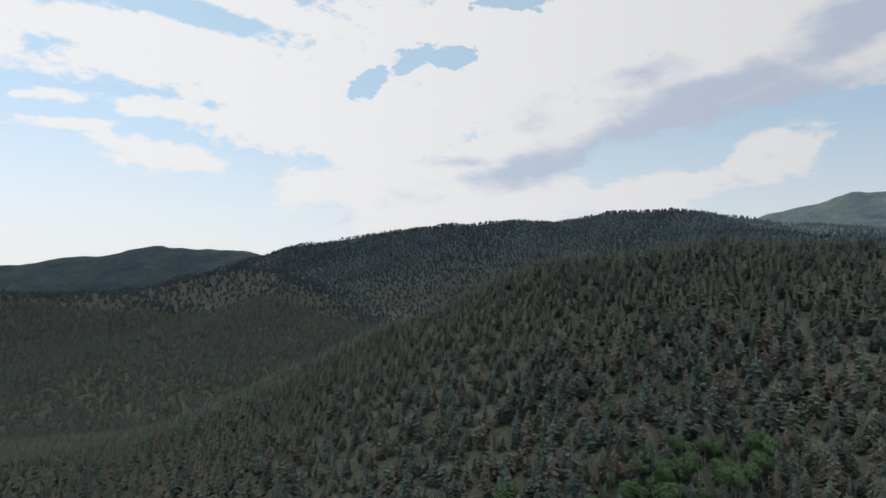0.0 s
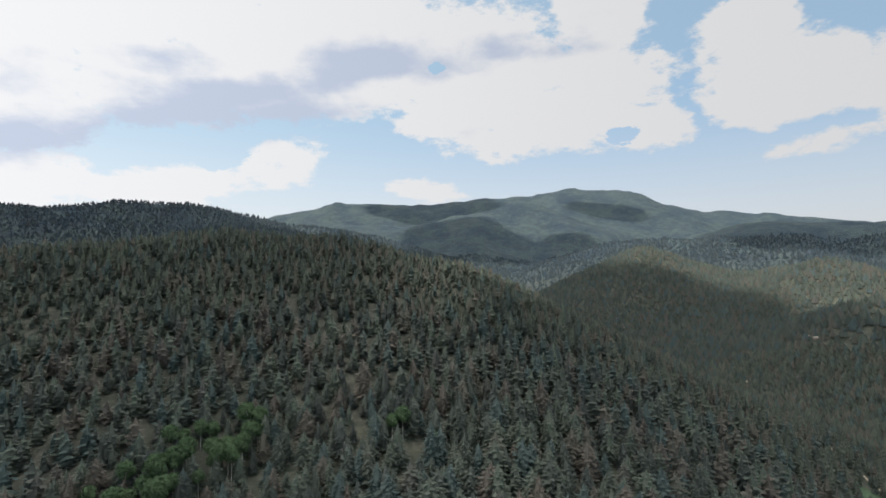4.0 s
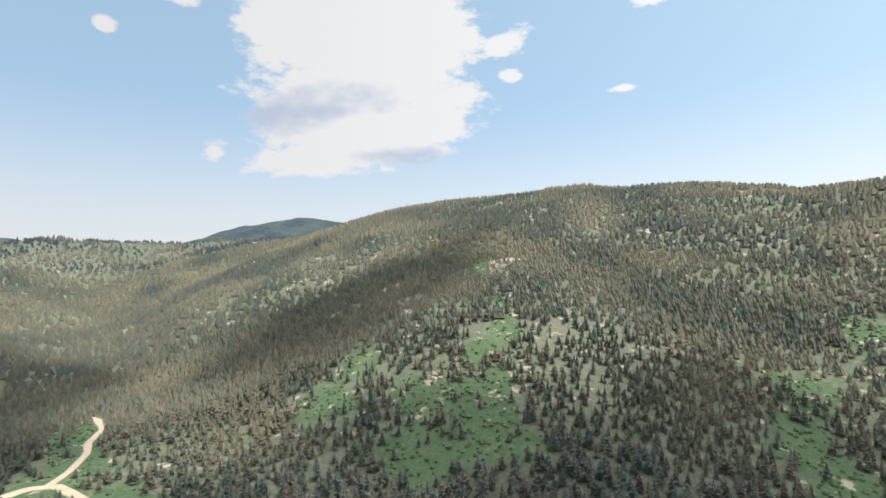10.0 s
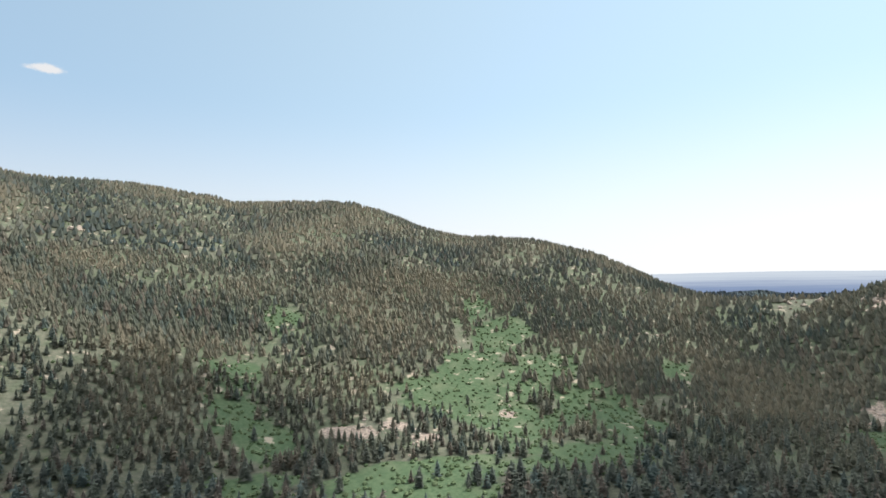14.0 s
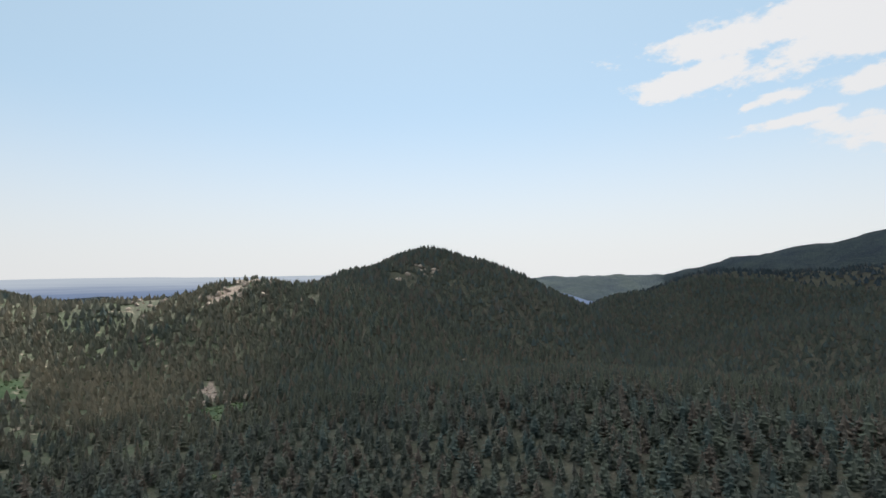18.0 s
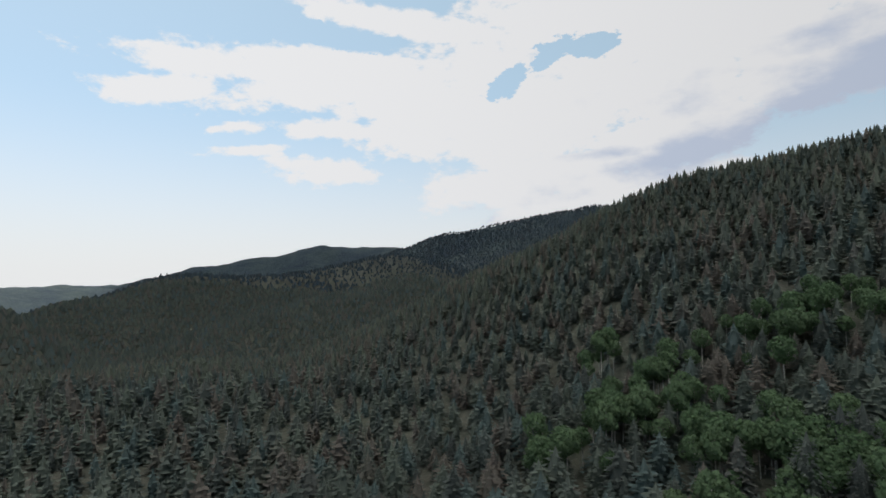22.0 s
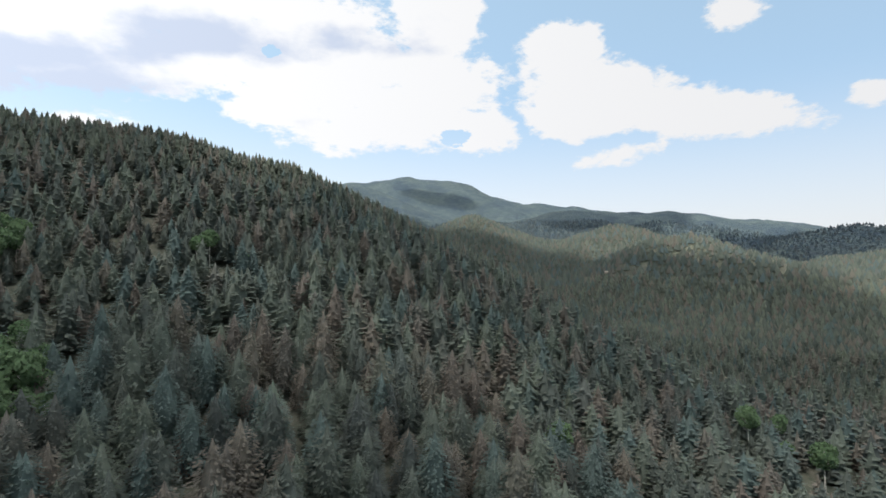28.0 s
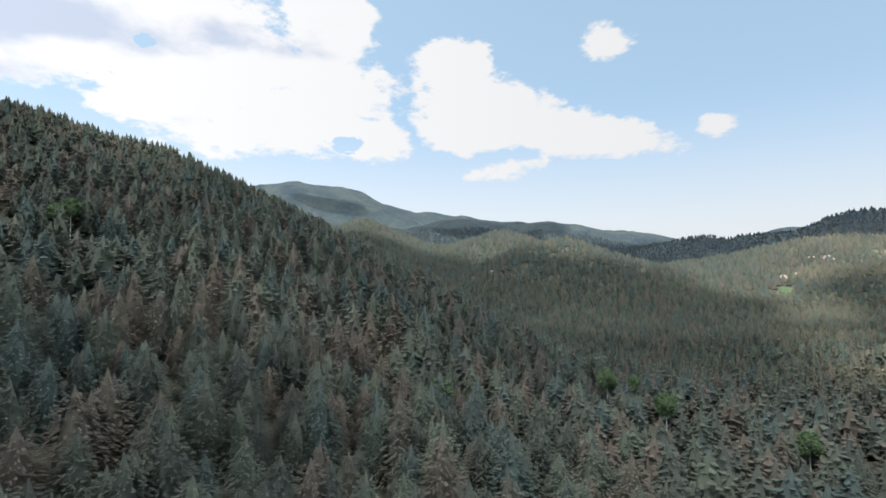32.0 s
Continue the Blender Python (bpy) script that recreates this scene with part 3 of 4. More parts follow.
# outcrops: heading, distance, spread, how many, size, label
OUTCROPS = [
    (170.6, 645, 15, 16, 6.5, "cracked tan granite outcrop on the spur crest"), (169, 605, 18, 6, 3.0, "tan granite boulder below the outcrop"),
    (109.1, 800, 8, 6, 6.5, "pale granite crag among the pines"), (111.9, 900, 10, 8, 6.5, "pale granite crag among the pines"), (104, 880, 6, 3, 4.5, "pale granite crag among the pines"),
    (135.4, 1150, 14, 8, 7.0, "weathered grey crag on the open hillside"), (143, 1080, 16, 6, 6.0, "weathered grey crag on the open hillside"), (169, 1010, 18, 8, 6.5, "weathered crag near the ridge"), (150, 930, 16, 6, 5.0, "weathered grey crag on the open hillside"),
    (185.5, 783, 9, 8, 6.0, "pale boulder pile on the slope"), (212.6, 359, 13, 14, 2.0, "broken pinkish boulder on the scree"), (217, 338, 14, 14, 1.8, "broken pinkish boulder on the scree"),
    (227.1, 412, 8, 10, 2.4, "broken rock in the green meadow"), (162.1, 388, 6, 9, 2.6, "small tan crag at the meadow edge"), (170.8, 352, 9, 8, 2.0, "boulder lying in the meadow"), (168, 440, 22, 16, 2.0, "boulder lying in the meadow"),
    (176, 450, 14, 9, 2.2, "boulder lying in the meadow"), (222, 540, 22, 9, 2.0, "boulder lying in the meadow"), (224, 610, 12, 6, 2.4, "boulder lying in the meadow"),
    (261.4, 662, 15, 10, 6.5, "orange-tan granite tor on the ridge"), (264, 690, 24, 26, 8.0, "orange-tan granite tor on the ridge"), (270.9, 705, 8, 6, 7.0, "rounded granite knob on the ridge"), (255.5, 735, 26, 14, 5.5, "granite block on the wooded ridge"),
    (283.5, 880, 20, 9, 8.0, "dark granite cliff near the dome's top"), (281, 840, 24, 7, 6.5, "granite ledge on the dome's side"), (288.3, 625, 9, 6, 3.5, "granite slab in the shaded woods"),
    (260.9, 485, 15, 18, 3.4, "orange-tan rock slide in the trees"), (262.2, 340, 7, 6, 2.0, "orange-tan rock slide in the trees"), (271.5, 640, 10, 4, 4.5, "granite slab in the shaded woods"),
    (79.5, 743, 8, 6, 3.5, "grey rock slab on the wooded hill"), (153, 640, 20, 8, 3.8, "tan crag between the pines"), (160, 570, 16, 8, 3.4, "tan crag between the pines"), (148, 790, 20, 8, 4.4, "tan crag between the pines"), (197, 470, 16, 7, 2.4, "boulder lying in the grass"), (243, 620, 14, 6, 3.2, "granite block on the wooded ridge"),
]


def meadow_at(x, y, rows=None):
    """How much a place is meadow, 0 to 1."""
    m = np.zeros(np.shape(x))
    grow = 1.0 if rows else 1.45
    for a, d, long_, wide in rows or MEADOWS:
        cx, cy = polar(a, d)
        ux, uy = cx / d, cy / d
        p, q = (x - cx) * ux + (y - cy) * uy, (y - cy) * ux - (x - cx) * uy
        m = np.maximum(m, 0.95 - np.sqrt((p / long_) ** 2 + (q / wide) ** 2) / grow + 0.45 * wave(x, y, 34) + 0.2 * wave(y, x, 13))
    return np.clip(m * 1.8, 0, 1)


def track_at(x, y, lines=TRACKS):
    """The distance from the nearest track."""
    best = np.full(np.shape(x), 1e4)
    for line in lines:
        pts = [polar(*p) for p in line]
        for (ax, ay), (bx, by) in zip(pts, pts[1:]):
            lx, ly = bx - ax, by - ay
            t = np.clip(((x - ax) * lx + (y - ay) * ly) / (lx * lx + ly * ly), 0, 1)
            best = np.minimum(best, np.hypot(x - ax - t * lx, y - ay - t * ly))
    return best


def dry_at(x, y):
    """The dry, open southern slopes: 1 there, 0 in the thick woods."""
    h = np.degrees(np.arctan2(x, y)) % 360
    d = np.hypot(x, y)
    side = np.clip((h - 104) / 14, 0, 1) * np.clip((272 - h) / 14, 0, 1)
    return side * np.clip((d - 230) / 130, 0, 1) * np.clip((2300 - d) / 300, 0, 1)


def thick_at(x, y):
    """The share of the places for trees that are taken."""
    t = 1 - 0.22 * dry_at(x, y) * np.clip(0.75 + 1.2 * wave(x, y, 48), 0, 1.7)
    t = t * (1 - 0.95 * meadow_at(x, y)) * (1 - 0.85 * meadow_at(x, y, STONY))
    for a, d, wide, *_ in OUTCROPS:
        cx, cy = polar(a, d)
        t = np.where(np.hypot(x - cx, y - cy) < 1.1 * wide, 0.25 * t, t)
    for a, d, wide, many in CLUMPS:
        cx, cy = polar(a, d)
        t = np.where(np.hypot(x - cx, y - cy) < 0.75 * wide, 0.2 * t, t)
    return np.where((track_at(x, y, TRACKS[:2]) < 5.0) | (track_at(x, y) < 1.3), 0.0, t)


def ground():
    turns, rings = 640, 200
    r = np.concatenate([np.linspace(0.05, 150, 24), 150 * (6500 / 150.0) ** (np.arange(1, rings - 23) / (rings - 24.0))])
    a = np.linspace(0, 2 * np.pi, turns, endpoint=False)
    x, y = np.outer(r, np.sin(a)), np.outer(r, np.cos(a))
    verts = np.concatenate([np.stack([x, y, lie(x, y)], -1).reshape(-1, 3), [[0, 0, float(lie(0, 0))]]])
    i, j = np.meshgrid(np.arange(len(r) - 1), np.arange(turns), indexing="ij")
    k = (j + 1) % turns
    quads = np.stack([i * turns + j, i * turns + k, (i + 1) * turns + k, (i + 1) * turns + j], -1).reshape(-1, 4)[:, ::-1]
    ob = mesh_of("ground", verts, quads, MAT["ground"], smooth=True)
    for name, value in (("meadow", meadow_at(verts[:, 0], verts[:, 1])), ("open", dry_at(verts[:, 0], verts[:, 1])), ("stony", meadow_at(verts[:, 0], verts[:, 1], STONY))):
        ob.data.attributes.new(name, "FLOAT", "POINT").data.foreach_set("value", np.asarray(value, np.float32))
    tagged(ob, "mountain slopes of forest floor, dry soil and green meadows", "ground", kind="structure")


ground()


def track(name, label, line, half):
    """A dirt track laid on the ground, a little proud of it."""
    pts = np.array([polar(*p) for p in line])
    along = np.concatenate([[0], np.cumsum(np.hypot(*np.diff(pts, axis=0).T))])
    s = np.arange(0, along[-1], 2.0)
    x, y = np.interp(s, along, pts[:, 0]), np.interp(s, along, pts[:, 1])
    for _ in range(3):
        x[1:-1], y[1:-1] = (x[:-2] + 2 * x[1:-1] + x[2:]) / 4, (y[:-2] + 2 * y[1:-1] + y[2:]) / 4
    tx, ty = np.gradient(x), np.gradient(y)
    n = np.hypot(tx, ty)
    tx, ty = tx / n, ty / n
    across = np.array([-1.0, -0.96, -0.5, 0.0, 0.5, 0.96, 1.0])
    rise = np.array([-0.5, 0.10, 0.16, 0.22, 0.16, 0.10, -0.5])
    w = half * (1 + 0.22 * wave(x * 3, y * 3, 40))[:, None]
    px, py = x[:, None] - ty[:, None] * across * w, y[:, None] + tx[:, None] * across * w
    verts = np.stack([px, py, lie(px, py) + rise + 0.35], -1).reshape(-1, 3)
    m = len(across)
    i, j = np.meshgrid(np.arange(len(s) - 1), np.arange(m - 1), indexing="ij")
    quads = np.stack([i * m + j, i * m + j + 1, (i + 1) * m + j + 1, (i + 1) * m + j], -1).reshape(-1, 4)[:, ::-1]
    tagged(mesh_of(name, verts, quads, MAT["track"], smooth=True), label, "track", kind="structure")


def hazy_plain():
    """The pale plain beyond the foothills, far off to the west: an upright strip that glows."""
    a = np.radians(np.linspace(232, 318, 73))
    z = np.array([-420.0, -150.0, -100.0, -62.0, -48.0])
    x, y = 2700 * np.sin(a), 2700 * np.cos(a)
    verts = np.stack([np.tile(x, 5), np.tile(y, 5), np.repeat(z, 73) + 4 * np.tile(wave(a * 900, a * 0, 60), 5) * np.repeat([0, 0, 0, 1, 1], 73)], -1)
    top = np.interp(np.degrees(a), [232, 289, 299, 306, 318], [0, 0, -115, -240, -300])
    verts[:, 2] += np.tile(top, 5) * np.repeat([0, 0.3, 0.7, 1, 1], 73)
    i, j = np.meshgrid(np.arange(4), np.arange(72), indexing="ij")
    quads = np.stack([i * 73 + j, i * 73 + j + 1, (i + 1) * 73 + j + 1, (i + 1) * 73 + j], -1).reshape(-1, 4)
    tagged(mesh_of("backdrop", verts, quads, MAT["plain"], smooth=True), "glowing strip painted as the pale blue hazy plain on the horizon", "backdrop", kind="structure")


hazy_plain()
track("road_1", "pale dirt road winding along the valley meadow", TRACKS[0], 2.7)
track("road_2", "short dirt track forking off up the clearing", TRACKS[1], 2.5)
track("road_3", "narrow dirt track between the trees of the valley", TRACKS[2], 0.9)


# ---- unseen clouds overhead, added to shade the valley ----
def cloud(x, y, rx, ry, seed, high=3000.0, look_of="cloud", label="unseen flat-bottomed white cloud high up, added to shade the valley"):
    """A cloud out of view over the place, put where its shade falls on the ground at x, y."""
    rs = np.random.RandomState(seed)
    off = SUN_WAY * ((high + 100.0) / SUN_WAY.z)
    bm = bmesh.new()
    bmesh.ops.create_icosphere(bm, subdivisions=4, radius=1.0)
    shift = rs.uniform(0, 4000)
    for v in bm.verts:
        d = v.co.normalized()
        lump = 1 + 0.34 * noise.noise(d * 2.3 + Vector((shift, 0, 0))) + 0.22 * noise.noise(d * 6 + Vector((0, shift, 0))) + 0.12 * noise.noise(d * 15)
        v.co = Vector((d.x * rx * lump, d.y * ry * lump, d.z * lump * (130 if d.z > 0 else 45)))
    me = bpy.data.meshes.new("cloud")
    bm.to_mesh(me)
    bm.free()
    me.materials.append(MAT[look_of])
    me.polygons.foreach_set("use_smooth", np.ones(len(me.polygons), bool))
    ob = new("cloud", me)
    ob.location = (x + off.x, y + off.y, high)
    tagged(ob, label, "cloud", "clouds overhead", "structure")


for n, (x, y, rx, ry) in enumerate([
    (-272, 130, 320, 250), (150, 1385, 1500, 1050), (-1000, 480, 620, 430), (505, 45, 300, 212), (800, 420, 360, 310), (610, -372, 155, 105), (288, -600, 85, 200),
    (-118, -335, 85, 110), (-450, -140, 150, 108), (45, -300, 100, 60), (405, -255, 105, 55), (2250, -620, 420, 620), (3000, 420, 560, 380), (2250, 1850, 330, 380), (2500, 1420, 240, 200), (3700, 1680, 160, 260), (3300, 2900, 420, 520), (-2300, 3300, 1300, 900),
    (-300, 3000, 1100, 900), (-1500, 1300, 500, 420),
]):
    cloud(x, y, rx, ry, 40 + n)
# an added thinner cloud, out of view, lets more sun onto the near slope
cloud(140, 40, 180, 245, 70, look_of="thin_cloud", label="unseen thin veil of white cloud, added to lighten the near slope")


# ---- the woods ----
def scatter(near, far, space, seed):
    """Places between two distances, about one in every space x space metres, shaken, and thinned where the woods are open."""
    rs = np.random.RandomState(seed)
    n = int(far / space) + 1
    g = np.arange(-n, n + 1) * space
    x, y = np.meshgrid(g, g)
    x, y = x.ravel() + rs.uniform(-0.55, 0.55, x.size) * space, y.ravel() + rs.uniform(-0.55, 0.55, y.size) * space
    d = np.hypot(x, y)
    ok = (d >= near) & (d < far)
    x, y = x[ok], y[ok]
    ok = rs.rand(x.size) < thick_at(x, y)
    return x[ok], y[ok]


def bough_tree(many, rs, pine=0.0):
    """A conifer 1 m high: many sprays of needles, each bent along its rib, in loose tiers round a solid core. pine rounds its crown."""
    def reach(f):
        spire = 0.265 * (1 - f) ** 0.72 + 0.012
        dome = 0.23 * math.sqrt(max(1 - (2 * f - 0.75) ** 2 / 1.6, 0.02))
        return spire * (1 - pine) + dome * pine

    verts, faces = [], []
    core, levels = (6, (0.04, 0.3, 0.6, 0.97)) if many > 60 else (4, (0.04, 0.45, 0.97))
    for n, f in enumerate(levels):
        for k in range(core):
            a = 2 * np.pi * (k + 0.5 * (n % 2)) / core
            w = reach(f) * (0.6 if f < 0.9 else 0.1) * rs.uniform(0.85, 1.12)
            verts.append((w * np.cos(a), w * np.sin(a), 0.05 + 0.94 * f))
    for r in range(len(levels) - 1):
        for k in range(core):
            p, q = r * core + k, r * core + (k + 1) % core
            faces += [(p, q, q + core), (p, q + core, p + core)]
    size = 1.0 / math.sqrt(many)
    tiers = 11
    lop = rs.uniform(0, 6.28)
    for n in range(many):
        f = 1 - math.sqrt(1 - (n + rs.rand()) / many * 0.99)
        tier = (np.floor(f * tiers) + 0.5) / tiers
        f = min(f + 0.15 * (tier - f), 0.985)
        a = 2.39996 * n + rs.uniform(-0.5, 0.5)
        w = reach(f) * (0.62 + 0.58 * rs.rand() ** 0.6) * (1 + 0.10 * math.cos(a - lop + 5 * f))
        long_ = min(size * rs.uniform(1.1, 2.0), 0.8 * w + 0.02)
        half = size * rs.uniform(0.32, 0.58) * (0.45 + 0.55 * min(w / 0.15, 1))
        h = 0.05 + 0.94 * f
        r0, r1 = w - long_, w
        up = long_ * rs.uniform(-0.2, 0.55) * (1 - 0.5 * pine)
        c, d = math.cos(a), math.sin(a)
        rm = r0 + long_ * 0.6
        b = len(verts)
        sag = 0.35 * half
        verts += [(r0 * c, r0 * d, h + up), (rm * c - half * d, rm * d + half * c, h + 0.3 * up - sag), (r1 * c, r1 * d, h - 0.1 * up), (rm * c + half * d, rm * d - half * c, h + 0.3 * up - sag)]
        faces += [(b, b + 2, b + 1), (b, b + 3, b + 2)]
    return np.array(verts), np.array(faces)


def cone_tree(sides, rings, rs):
    """A far conifer of one skin, 1 m high: a slim spire, fullest low down, with an uneven outline."""
    verts, faces = [(rs.uniform(-0.02, 0.02), rs.uniform(-0.02, 0.02), 1.0)], []
    for n in range(rings):
        f = (n + 1) / rings
        h, w = 1 - 0.9 * f ** 1.15, 0.245 * f ** 0.6
        for k in range(sides):
            a = 2 * np.pi * (k + 0.5 * (n % 2)) / sides
            q = w * rs.uniform(0.72, 1.28)
            verts.append((q * np.cos(a), q * np.sin(a), h + rs.uniform(-0.06, 0.06) * (n < rings - 1)))
    for k in range(sides):
        faces.append((0, 1 + k, 1 + (k + 1) % sides))
    for n in range(rings - 1):
        b, c = 1 + n * sides, 1 + (n + 1) * sides
        for k in range(sides):
            t = (k + 1) % sides
            faces += [(b + k, c + k, c + t), (b + k, c + t, b + t)]
    return np.array(verts), np.array(faces)


def stature(x, y):
    """The trees of the sheltered slope are the tallest."""
    return np.interp(np.hypot(np.asarray(x) - 90, np.asarray(y) - 45), [0, 100, 210], [1.45, 1.35, 0.95])


def size_of(x, y, rs, tall):
    return tall * stature(x, y) * rs.uniform(0.6, 1.2, len(x)) * (1 + 0.2 * wave(x, y, 90)) * (1 - 0.12 * dry_at(x, y))


def spread(name, label, x, y, shapes, seed, tall, mat="woods", wide=1.0, sink=0.3, category="trees"):
    """Many plants joined into one mesh."""
    rs = np.random.RandomState(seed)
    n = len(x)
    z = lie(x, y)
    pick = rs.randint(0, len(shapes), n)
    h = size_of(x, y, rs, tall)
    w = h * rs.uniform(0.85, 1.3, n) * wide
    turn = rs.uniform(0, 2 * np.pi, n)
    tint = np.clip(rs.rand(n) * 0.8 + 0.2 * (wave(x, y, 45) + 1) / 2, 0, 1)
    vs, fs, ts, base = [], [], [], 0
    for k, (v, f) in enumerate(shapes):
        s = np.where(pick == k)[0]
        c, d = np.cos(turn[s])[:, None], np.sin(turn[s])[:, None]
        px = x[s][:, None] + w[s][:, None] * (v[:, 0] * c - v[:, 1] * d)
        py = y[s][:, None] + w[s][:, None] * (v[:, 0] * d + v[:, 1] * c)
        pz = z[s][:, None] - sink + h[s][:, None] * v[:, 2]
        vs.append(np.stack([px, py, pz], -1).reshape(-1, 3))
        fs.append((f[None] + (base + np.arange(len(s)) * len(v))[:, None, None]).reshape(-1, 3))
        ts.append(np.repeat(tint[s], len(v)))
        base += len(s) * len(v)
    vs = np.concatenate(vs)
    ob = mesh_of(name, vs, np.concatenate(fs), MAT[mat], np.concatenate(ts))
    ob.data.attributes.new("warm", "FLOAT", "POINT").data.foreach_set("value", (dry_at(vs[:, 0], vs[:, 1]) * np.clip(0.55 + 0.9 * wave(vs[:, 0], vs[:, 1], 75), 0, 1.3)).astype(np.float32))
    return tagged(ob, label, category, kind="stuff")


def part(name, verts, faces, mat, parent, label=""):
    me = bpy.data.meshes.new(name)
    me.from_pydata([tuple(v) for v in verts], [], [tuple(int(k) for k in f) for f in faces])
    me.materials.append(MAT[mat])
    ob = new(name, me)
    ob.parent = parent
    return tagged(ob, label)


def pole(x0, y0, z0, x1, y1, z1, r0, r1, sides=6):
    """A tapered stick as places and faces."""
    axis = Vector((x1 - x0, y1 - y0, z1 - z0)).normalized()
    side = axis.orthogonal().normalized()
    up = axis.cross(side)
    verts, faces = [], []
    for (cx, cy, cz), r in (((x0, y0, z0), r0), ((x1, y1, z1), r1)):
        for k in range(sides):
            a = 2 * math.pi * k / sides
            q = side * (r * math.cos(a)) + up * (r * math.sin(a))
            verts.append((cx + q.x, cy + q.y, cz + q.z))
    for k in range(sides):
        t = (k + 1) % sides
        faces.append((k, t, t + sides, k + sides))
    faces.append(tuple(range(2 * sides - 1, sides - 1, -1)))
    return verts, faces


def joined(pieces):
    verts, faces = [], []
    for v, f in pieces:
        b = len(verts)
        verts += [tuple(p) for p in v]
        faces += [tuple(int(k) + b for k in q) for q in f]
    return verts, faces


def conifer(label, seed, pine, tall):
    rs = np.random.RandomState(seed)
    tree = new("conifer_tree")
    v, f = bough_tree(850, rs, pine)
    v = v * np.array([tall * 1.1, tall * 1.1, tall])
    sway = rs.uniform(-0.02, 0.02, 2)
    v[:, 0] += sway[0] * v[:, 2]
    v[:, 1] += sway[1] * v[:, 2]
    part("trunk", *pole(0, 0, -0.8, sway[0] * tall * 0.9, sway[1] * tall * 0.9, tall * 0.9, 0.017 * tall, 0.004 * tall, 7), "bark", tree)
    part("crown", v, f, "needle", tree)
    return tagged(tree, label, "tree", "conifers on the near slope")


# the trees nearest the path stand one by one
near_x, near_y = scatter(2, 310, 6.3, 1)
keep = np.random.RandomState(12).rand(near_x.size) < 2.05 - 0.88 * stature(near_x, near_y)
near_x, near_y = near_x[keep], near_y[keep]
rank = np.argsort(np.min([np.hypot(near_x - x0, near_y - y0) for x0, y0 in ((55, 105), (100, 60), (105, 15), (85, 85))], axis=0))
alone, rest = rank[:300], rank[300:]
firs = [
    conifer("dark green fir with dense drooping boughs", 3, 0.12, 12.0),
    conifer("tall narrow conifer with layered green boughs", 4, 0.2, 14.0),
    conifer("broad bushy pine with olive green needles", 5, 0.55, 11.0),
    conifer("young pointed spruce with close branches", 6, 0.08, 9.0),
    conifer("rough-crowned pine with uneven boughs", 7, 0.4, 12.5),
]
rs = np.random.RandomState(77)
firs_used = [0] * len(firs)
for n in alone:
    k = int(rs.choice(len(firs), p=[0.28, 0.27, 0.18, 0.12, 0.15]))
    px, py = float(near_x[n]), float(near_y[n])
    m = pose(px, py, float(lie(px, py)) - 0.1, 0, 0, rs.uniform(0, 360)) @ Matrix.Scale(rs.uniform(0.75, 1.2) * float(stature(px, py)), 4)
    if not firs_used[k]:
        firs[k].matrix_world = m
        firs_used[k] = 1
    else:
        ob = copy_thing(firs[k], m)
        ob.matrix_basis = m

shape_rs = np.random.RandomState(31)
close = np.hypot(near_x[rest] - 60, near_y[rest] - 45) < 175
for which, many in ((close, 135), (~close, 28)):
    spread("conifer_forest", "dense dark green pines and firs on the near slopes", near_x[rest][which], near_y[rest][which],
           [bough_tree(many, shape_rs, p) for p in (0.05, 0.15, 0.25, 0.4, 0.6, 0.1)], 21, 12.5, wide=1.12)
x, y = scatter(310, 470, 5.5, 2)
spread("conifer_forest_across", "dark green pines and firs on the slopes across the valley", x, y, [bough_tree(14, shape_rs, p) for p in (0.1, 0.3, 0.45, 0.6, 0.2, 0.35)], 26, 11.8, "valley_woods", 1.1)
x, y = scatter(470, 720, 5.5, 5)
spread("conifer_forest_beyond", "dark green conifer woods on the valley sides", x, y, [cone_tree(5, 2, shape_rs) for _ in range(8)], 22, 11.8, "valley_woods", 1.06)
x, y = scatter(720, 1450, 7.6, 3)
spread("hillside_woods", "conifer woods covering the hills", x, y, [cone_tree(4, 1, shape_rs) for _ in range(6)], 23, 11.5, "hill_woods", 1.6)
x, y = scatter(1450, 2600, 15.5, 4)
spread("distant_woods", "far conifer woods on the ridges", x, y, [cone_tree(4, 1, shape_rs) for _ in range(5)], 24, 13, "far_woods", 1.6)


# ---- scrub on the open slopes ----
def bush(rs):
    verts, faces = [], []
    for h, w, sides in ((0.0, 0.5, 6), (0.55, 0.55, 6), (0.95, 0.22, 6)):
        for k in range(sides):
            a = 2 * np.pi * k / sides + h
            q = w * rs.uniform(0.7, 1.3)
            verts.append((q * np.cos(a), q * np.sin(a), h + rs.uniform(-0.12, 0.12)))
    for r in range(2):
        for k in range(6):
            p, q = r * 6 + k, r * 6 + (k + 1) % 6
            faces += [(p, q, q + 6), (p, q + 6, p + 6)]
    faces += [(12, 13, 14), (12, 14, 15), (12, 15, 16), (12, 16, 17)]
    return np.array(verts), np.array(faces)


rs = np.random.RandomState(8)
x, y = rs.uniform(-700, 700, 60000), rs.uniform(-900, 0, 60000)
ok = (rs.rand(60000) < np.clip(0.05 * dry_at(x, y) + 0.55 * meadow_at(x, y), 0, 1)) & (track_at(x, y) > 5) & (np.hypot(x, y) > 200)
x, y = x[ok][:8500], y[ok][:8500]
spread("scrub", "low green bushes scattered over the open meadow slopes", x, y, [bush(rs) for _ in range(5)], 25, 2.4, "scrub", 1.2, 0.2, "bushes")


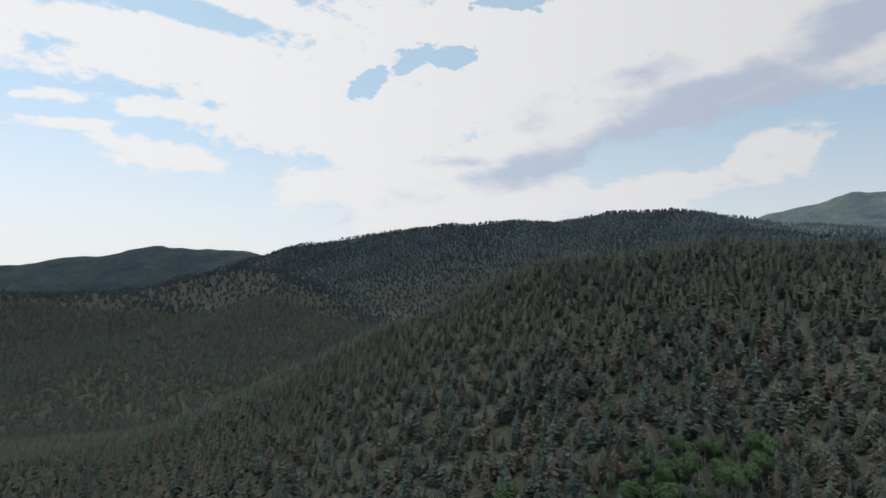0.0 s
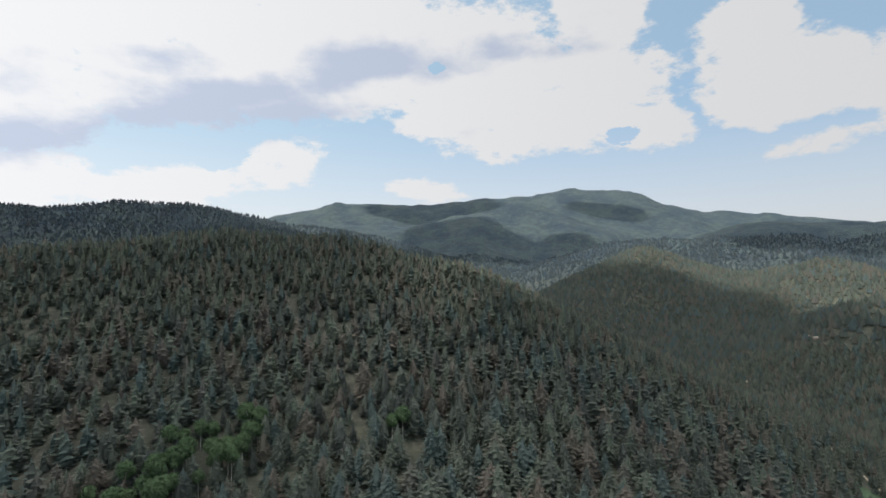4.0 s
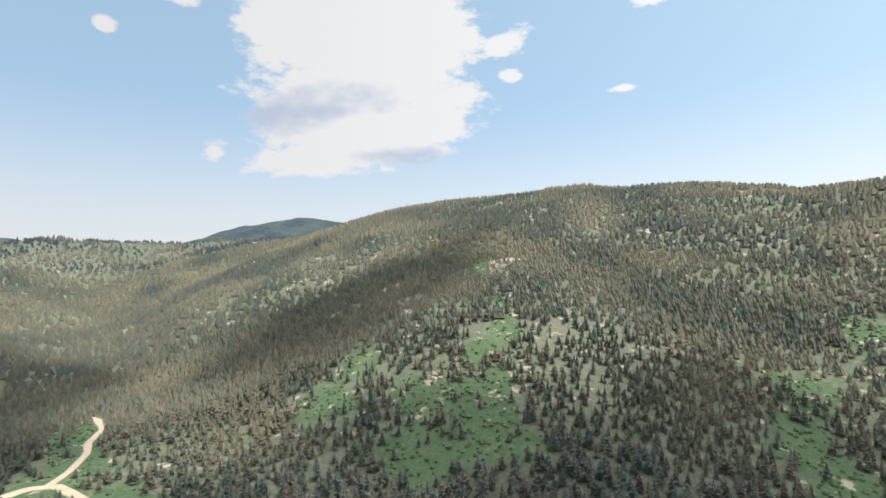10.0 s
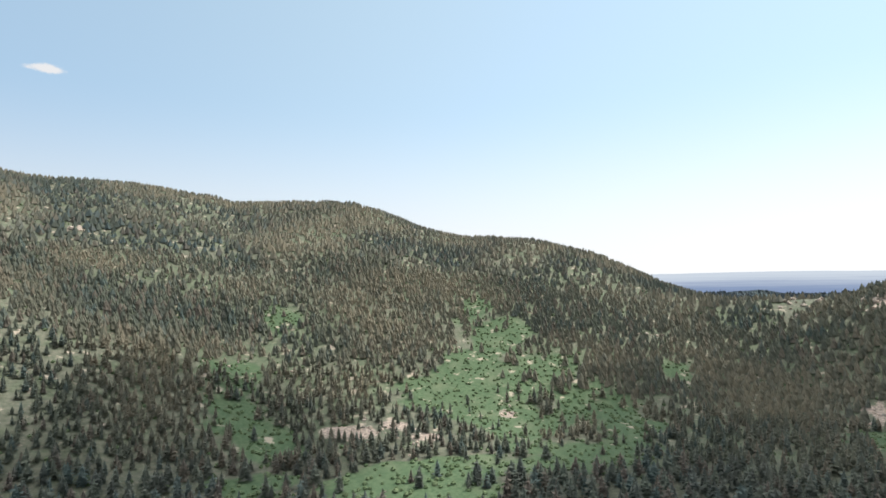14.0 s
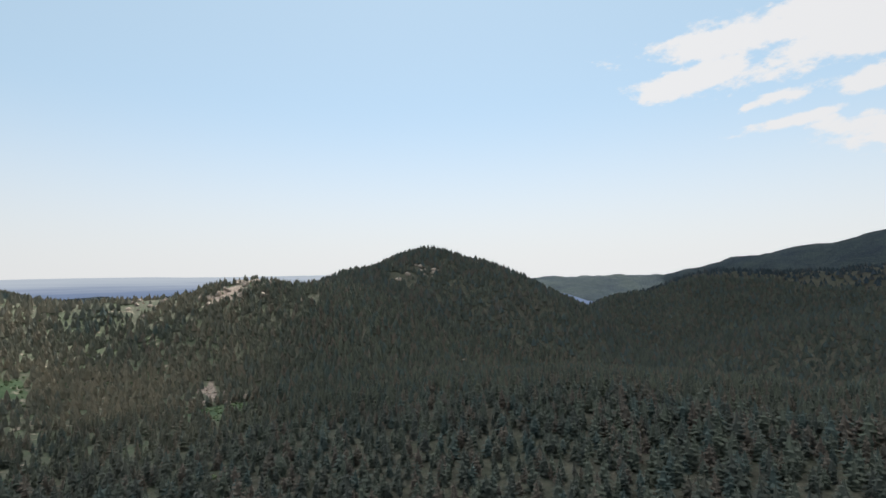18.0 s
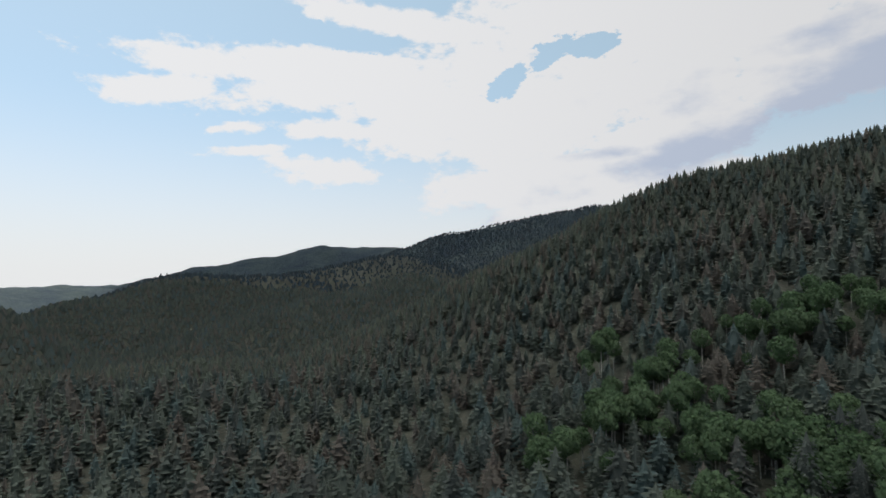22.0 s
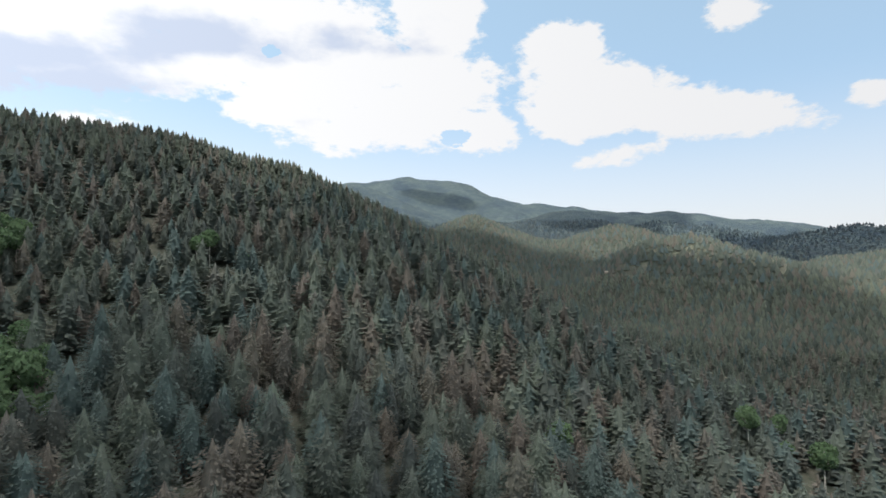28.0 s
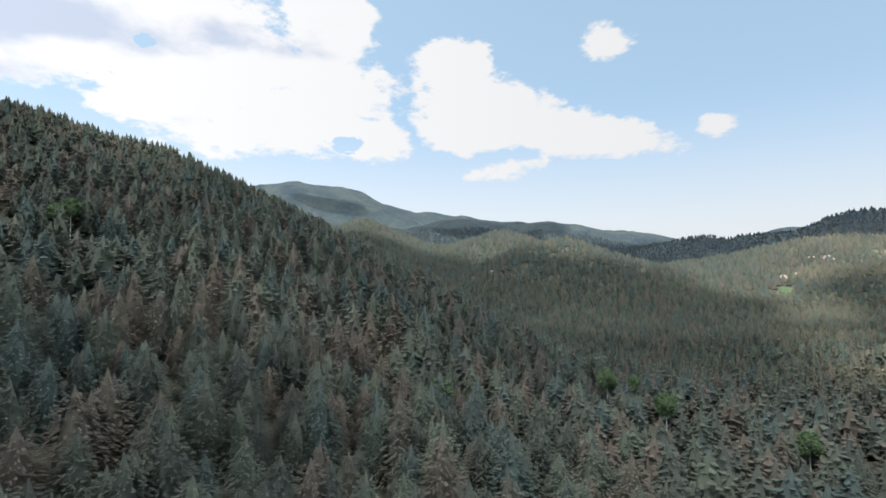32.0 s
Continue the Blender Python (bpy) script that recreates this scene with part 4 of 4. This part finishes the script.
# ---- aspens ----
def aspen(label, seed, tall):
    rs = np.random.RandomState(seed)
    tree = new("aspen_tree")
    bend = rs.uniform(-0.03, 0.03, 2) * tall
    part("trunk", *pole(0, 0, -0.5, bend[0], bend[1], tall * 0.85, 0.015 * tall, 0.006 * tall, 6), "pale_bark", tree, "slender pale trunk")
    limbs = []
    for k in range(5):
        a, h = rs.uniform(0, 6.28), rs.uniform(0.5, 0.75)
        r = 0.13 * tall
        limbs.append(pole(bend[0] * h, bend[1] * h, h * tall, bend[0] * h + r * math.cos(a), bend[1] * h + r * math.sin(a), (h + 0.13) * tall, 0.005 * tall, 0.002 * tall, 4))
    part("limbs", *joined(limbs), "pale_bark", tree)
    verts, faces = [], []
    for _ in range(560):
        d = rs.normal(size=3)
        d /= np.linalg.norm(d)
        q = d * rs.uniform(0.55, 1.0) ** 0.5
        lump = 1 + 0.22 * math.sin(3 * math.atan2(q[1], q[0]) + 4 * q[2] + seed)
        c = np.array([bend[0] * 0.8 + q[0] * 0.21 * tall * lump, bend[1] * 0.8 + q[1] * 0.21 * tall * lump, tall * (0.76 + 0.235 * q[2])])
        e = rs.normal(size=3)
        e /= np.linalg.norm(e)
        f = np.cross(e, d)
        f /= max(np.linalg.norm(f), 0.1)
        w = 0.034 * tall * rs.uniform(0.6, 1.3)
        b = len(verts)
        verts += [tuple(c + e * w), tuple(c + f * w * 0.8), tuple(c - e * w), tuple(c - f * w * 0.8)]
        faces.append((b, b + 1, b + 2, b + 3))
    part("crown", verts, faces, "leaf", tree, "crown of fresh green leaves")
    return tagged(tree, label, "tree", "aspens in the clump")


aspens = [aspen("slender aspen with bright green rounded crown", 1, 10.0), aspen("tall aspen with pale trunk and loose crown", 2, 12.0), aspen("young leafy aspen among the conifers", 3, 8.0)]
first = [1, 1, 1]
rs = np.random.RandomState(15)
# clumps: heading, distance, spread, how many
for a, d, wide, many in CLUMPS:
    cx, cy = polar(a, d)
    for _ in range(many):
        px, py = float(cx + rs.normal() * wide * 0.7), float(cy + rs.normal() * wide * 0.7)
        k = int(rs.randint(0, 3))
        m = pose(px, py, float(lie(px, py)), 0, 0, rs.uniform(0, 360)) @ Matrix.Scale(rs.uniform(1.1, 1.55), 4)
        if first[k]:
            aspens[k].matrix_world = m
            first[k] = 0
        else:
            copy_thing(aspens[k], m).matrix_basis = m


# ---- dead trees ----
def snag(label, seed, tall):
    rs = np.random.RandomState(seed)
    tree = new("dead_tree")
    part("trunk", *pole(0, 0, -0.5, rs.uniform(-0.4, 0.4), rs.uniform(-0.4, 0.4), tall, 0.02 * tall, 0.005 * tall, 6), "dead_wood", tree)
    limbs = []
    for _ in range(14):
        a, h = rs.uniform(0, 6.28), rs.uniform(0.35, 0.95)
        r = 0.14 * tall * (1.1 - h)
        limbs.append(pole(0, 0, h * tall, r * math.cos(a), r * math.sin(a), h * tall + rs.uniform(-0.3, 0.5), 0.004 * tall, 0.0015 * tall, 4))
    part("limbs", *joined(limbs), "dead_wood", tree)
    return tagged(tree, label, "tree", "dead trees in the woods")


for n, (a, d, t) in enumerate(((306.1, 222, 12), (306.9, 226, 10), (305.2, 220, 8), (318, 210, 10), (356, 176, 10), (64, 190, 9), (108, 250, 11), (205, 300, 8))):
    px, py = polar(a, d)
    snag("bare grey dead conifer standing in the woods", 60 + n, t).matrix_world = pose(px, py, float(lie(px, py)))


# ---- rocks ----
def boulder(seed):
    rs = np.random.RandomState(seed)
    bm = bmesh.new()
    bmesh.ops.create_icosphere(bm, subdivisions=3, radius=1.0)
    cuts = [(Vector(rs.normal(size=3)).normalized(), rs.uniform(0.55, 0.85)) for _ in range(9)]
    for v in bm.verts:
        for n, d in cuts:
            over = v.co.dot(n) - d
            if over > 0:
                v.co -= n * over
        v.co *= 1 + 0.12 * noise.noise(v.co * 2.5 + Vector((seed, 0, 0)))
    me = bpy.data.meshes.new("boulder")
    bm.to_mesh(me)
    bm.free()
    me.materials.append(MAT["rock"])
    return me


stones = [boulder(k) for k in range(6)]
rs = np.random.RandomState(99)
for a, d, wide, many, big, label in OUTCROPS:
    cx, cy = polar(a, d)
    for _ in range(many):
        px, py = float(cx + rs.normal() * wide * 0.8), float(cy + rs.normal() * wide * 0.8)
        size = big * rs.uniform(0.35, 1.0)
        ob = new("boulder", stones[int(rs.randint(0, 6))])
        m = pose(px, py, float(lie(px, py)) + 0.12 * size, rs.uniform(-15, 15), rs.uniform(-15, 15), rs.uniform(0, 360))
        ob.matrix_world = m @ Matrix.Diagonal((size * rs.uniform(0.8, 1.2), size * rs.uniform(0.7, 1.1), size * rs.uniform(0.55, 0.95), 1))
        tagged(ob, label, "rock", "boulders on the slopes")
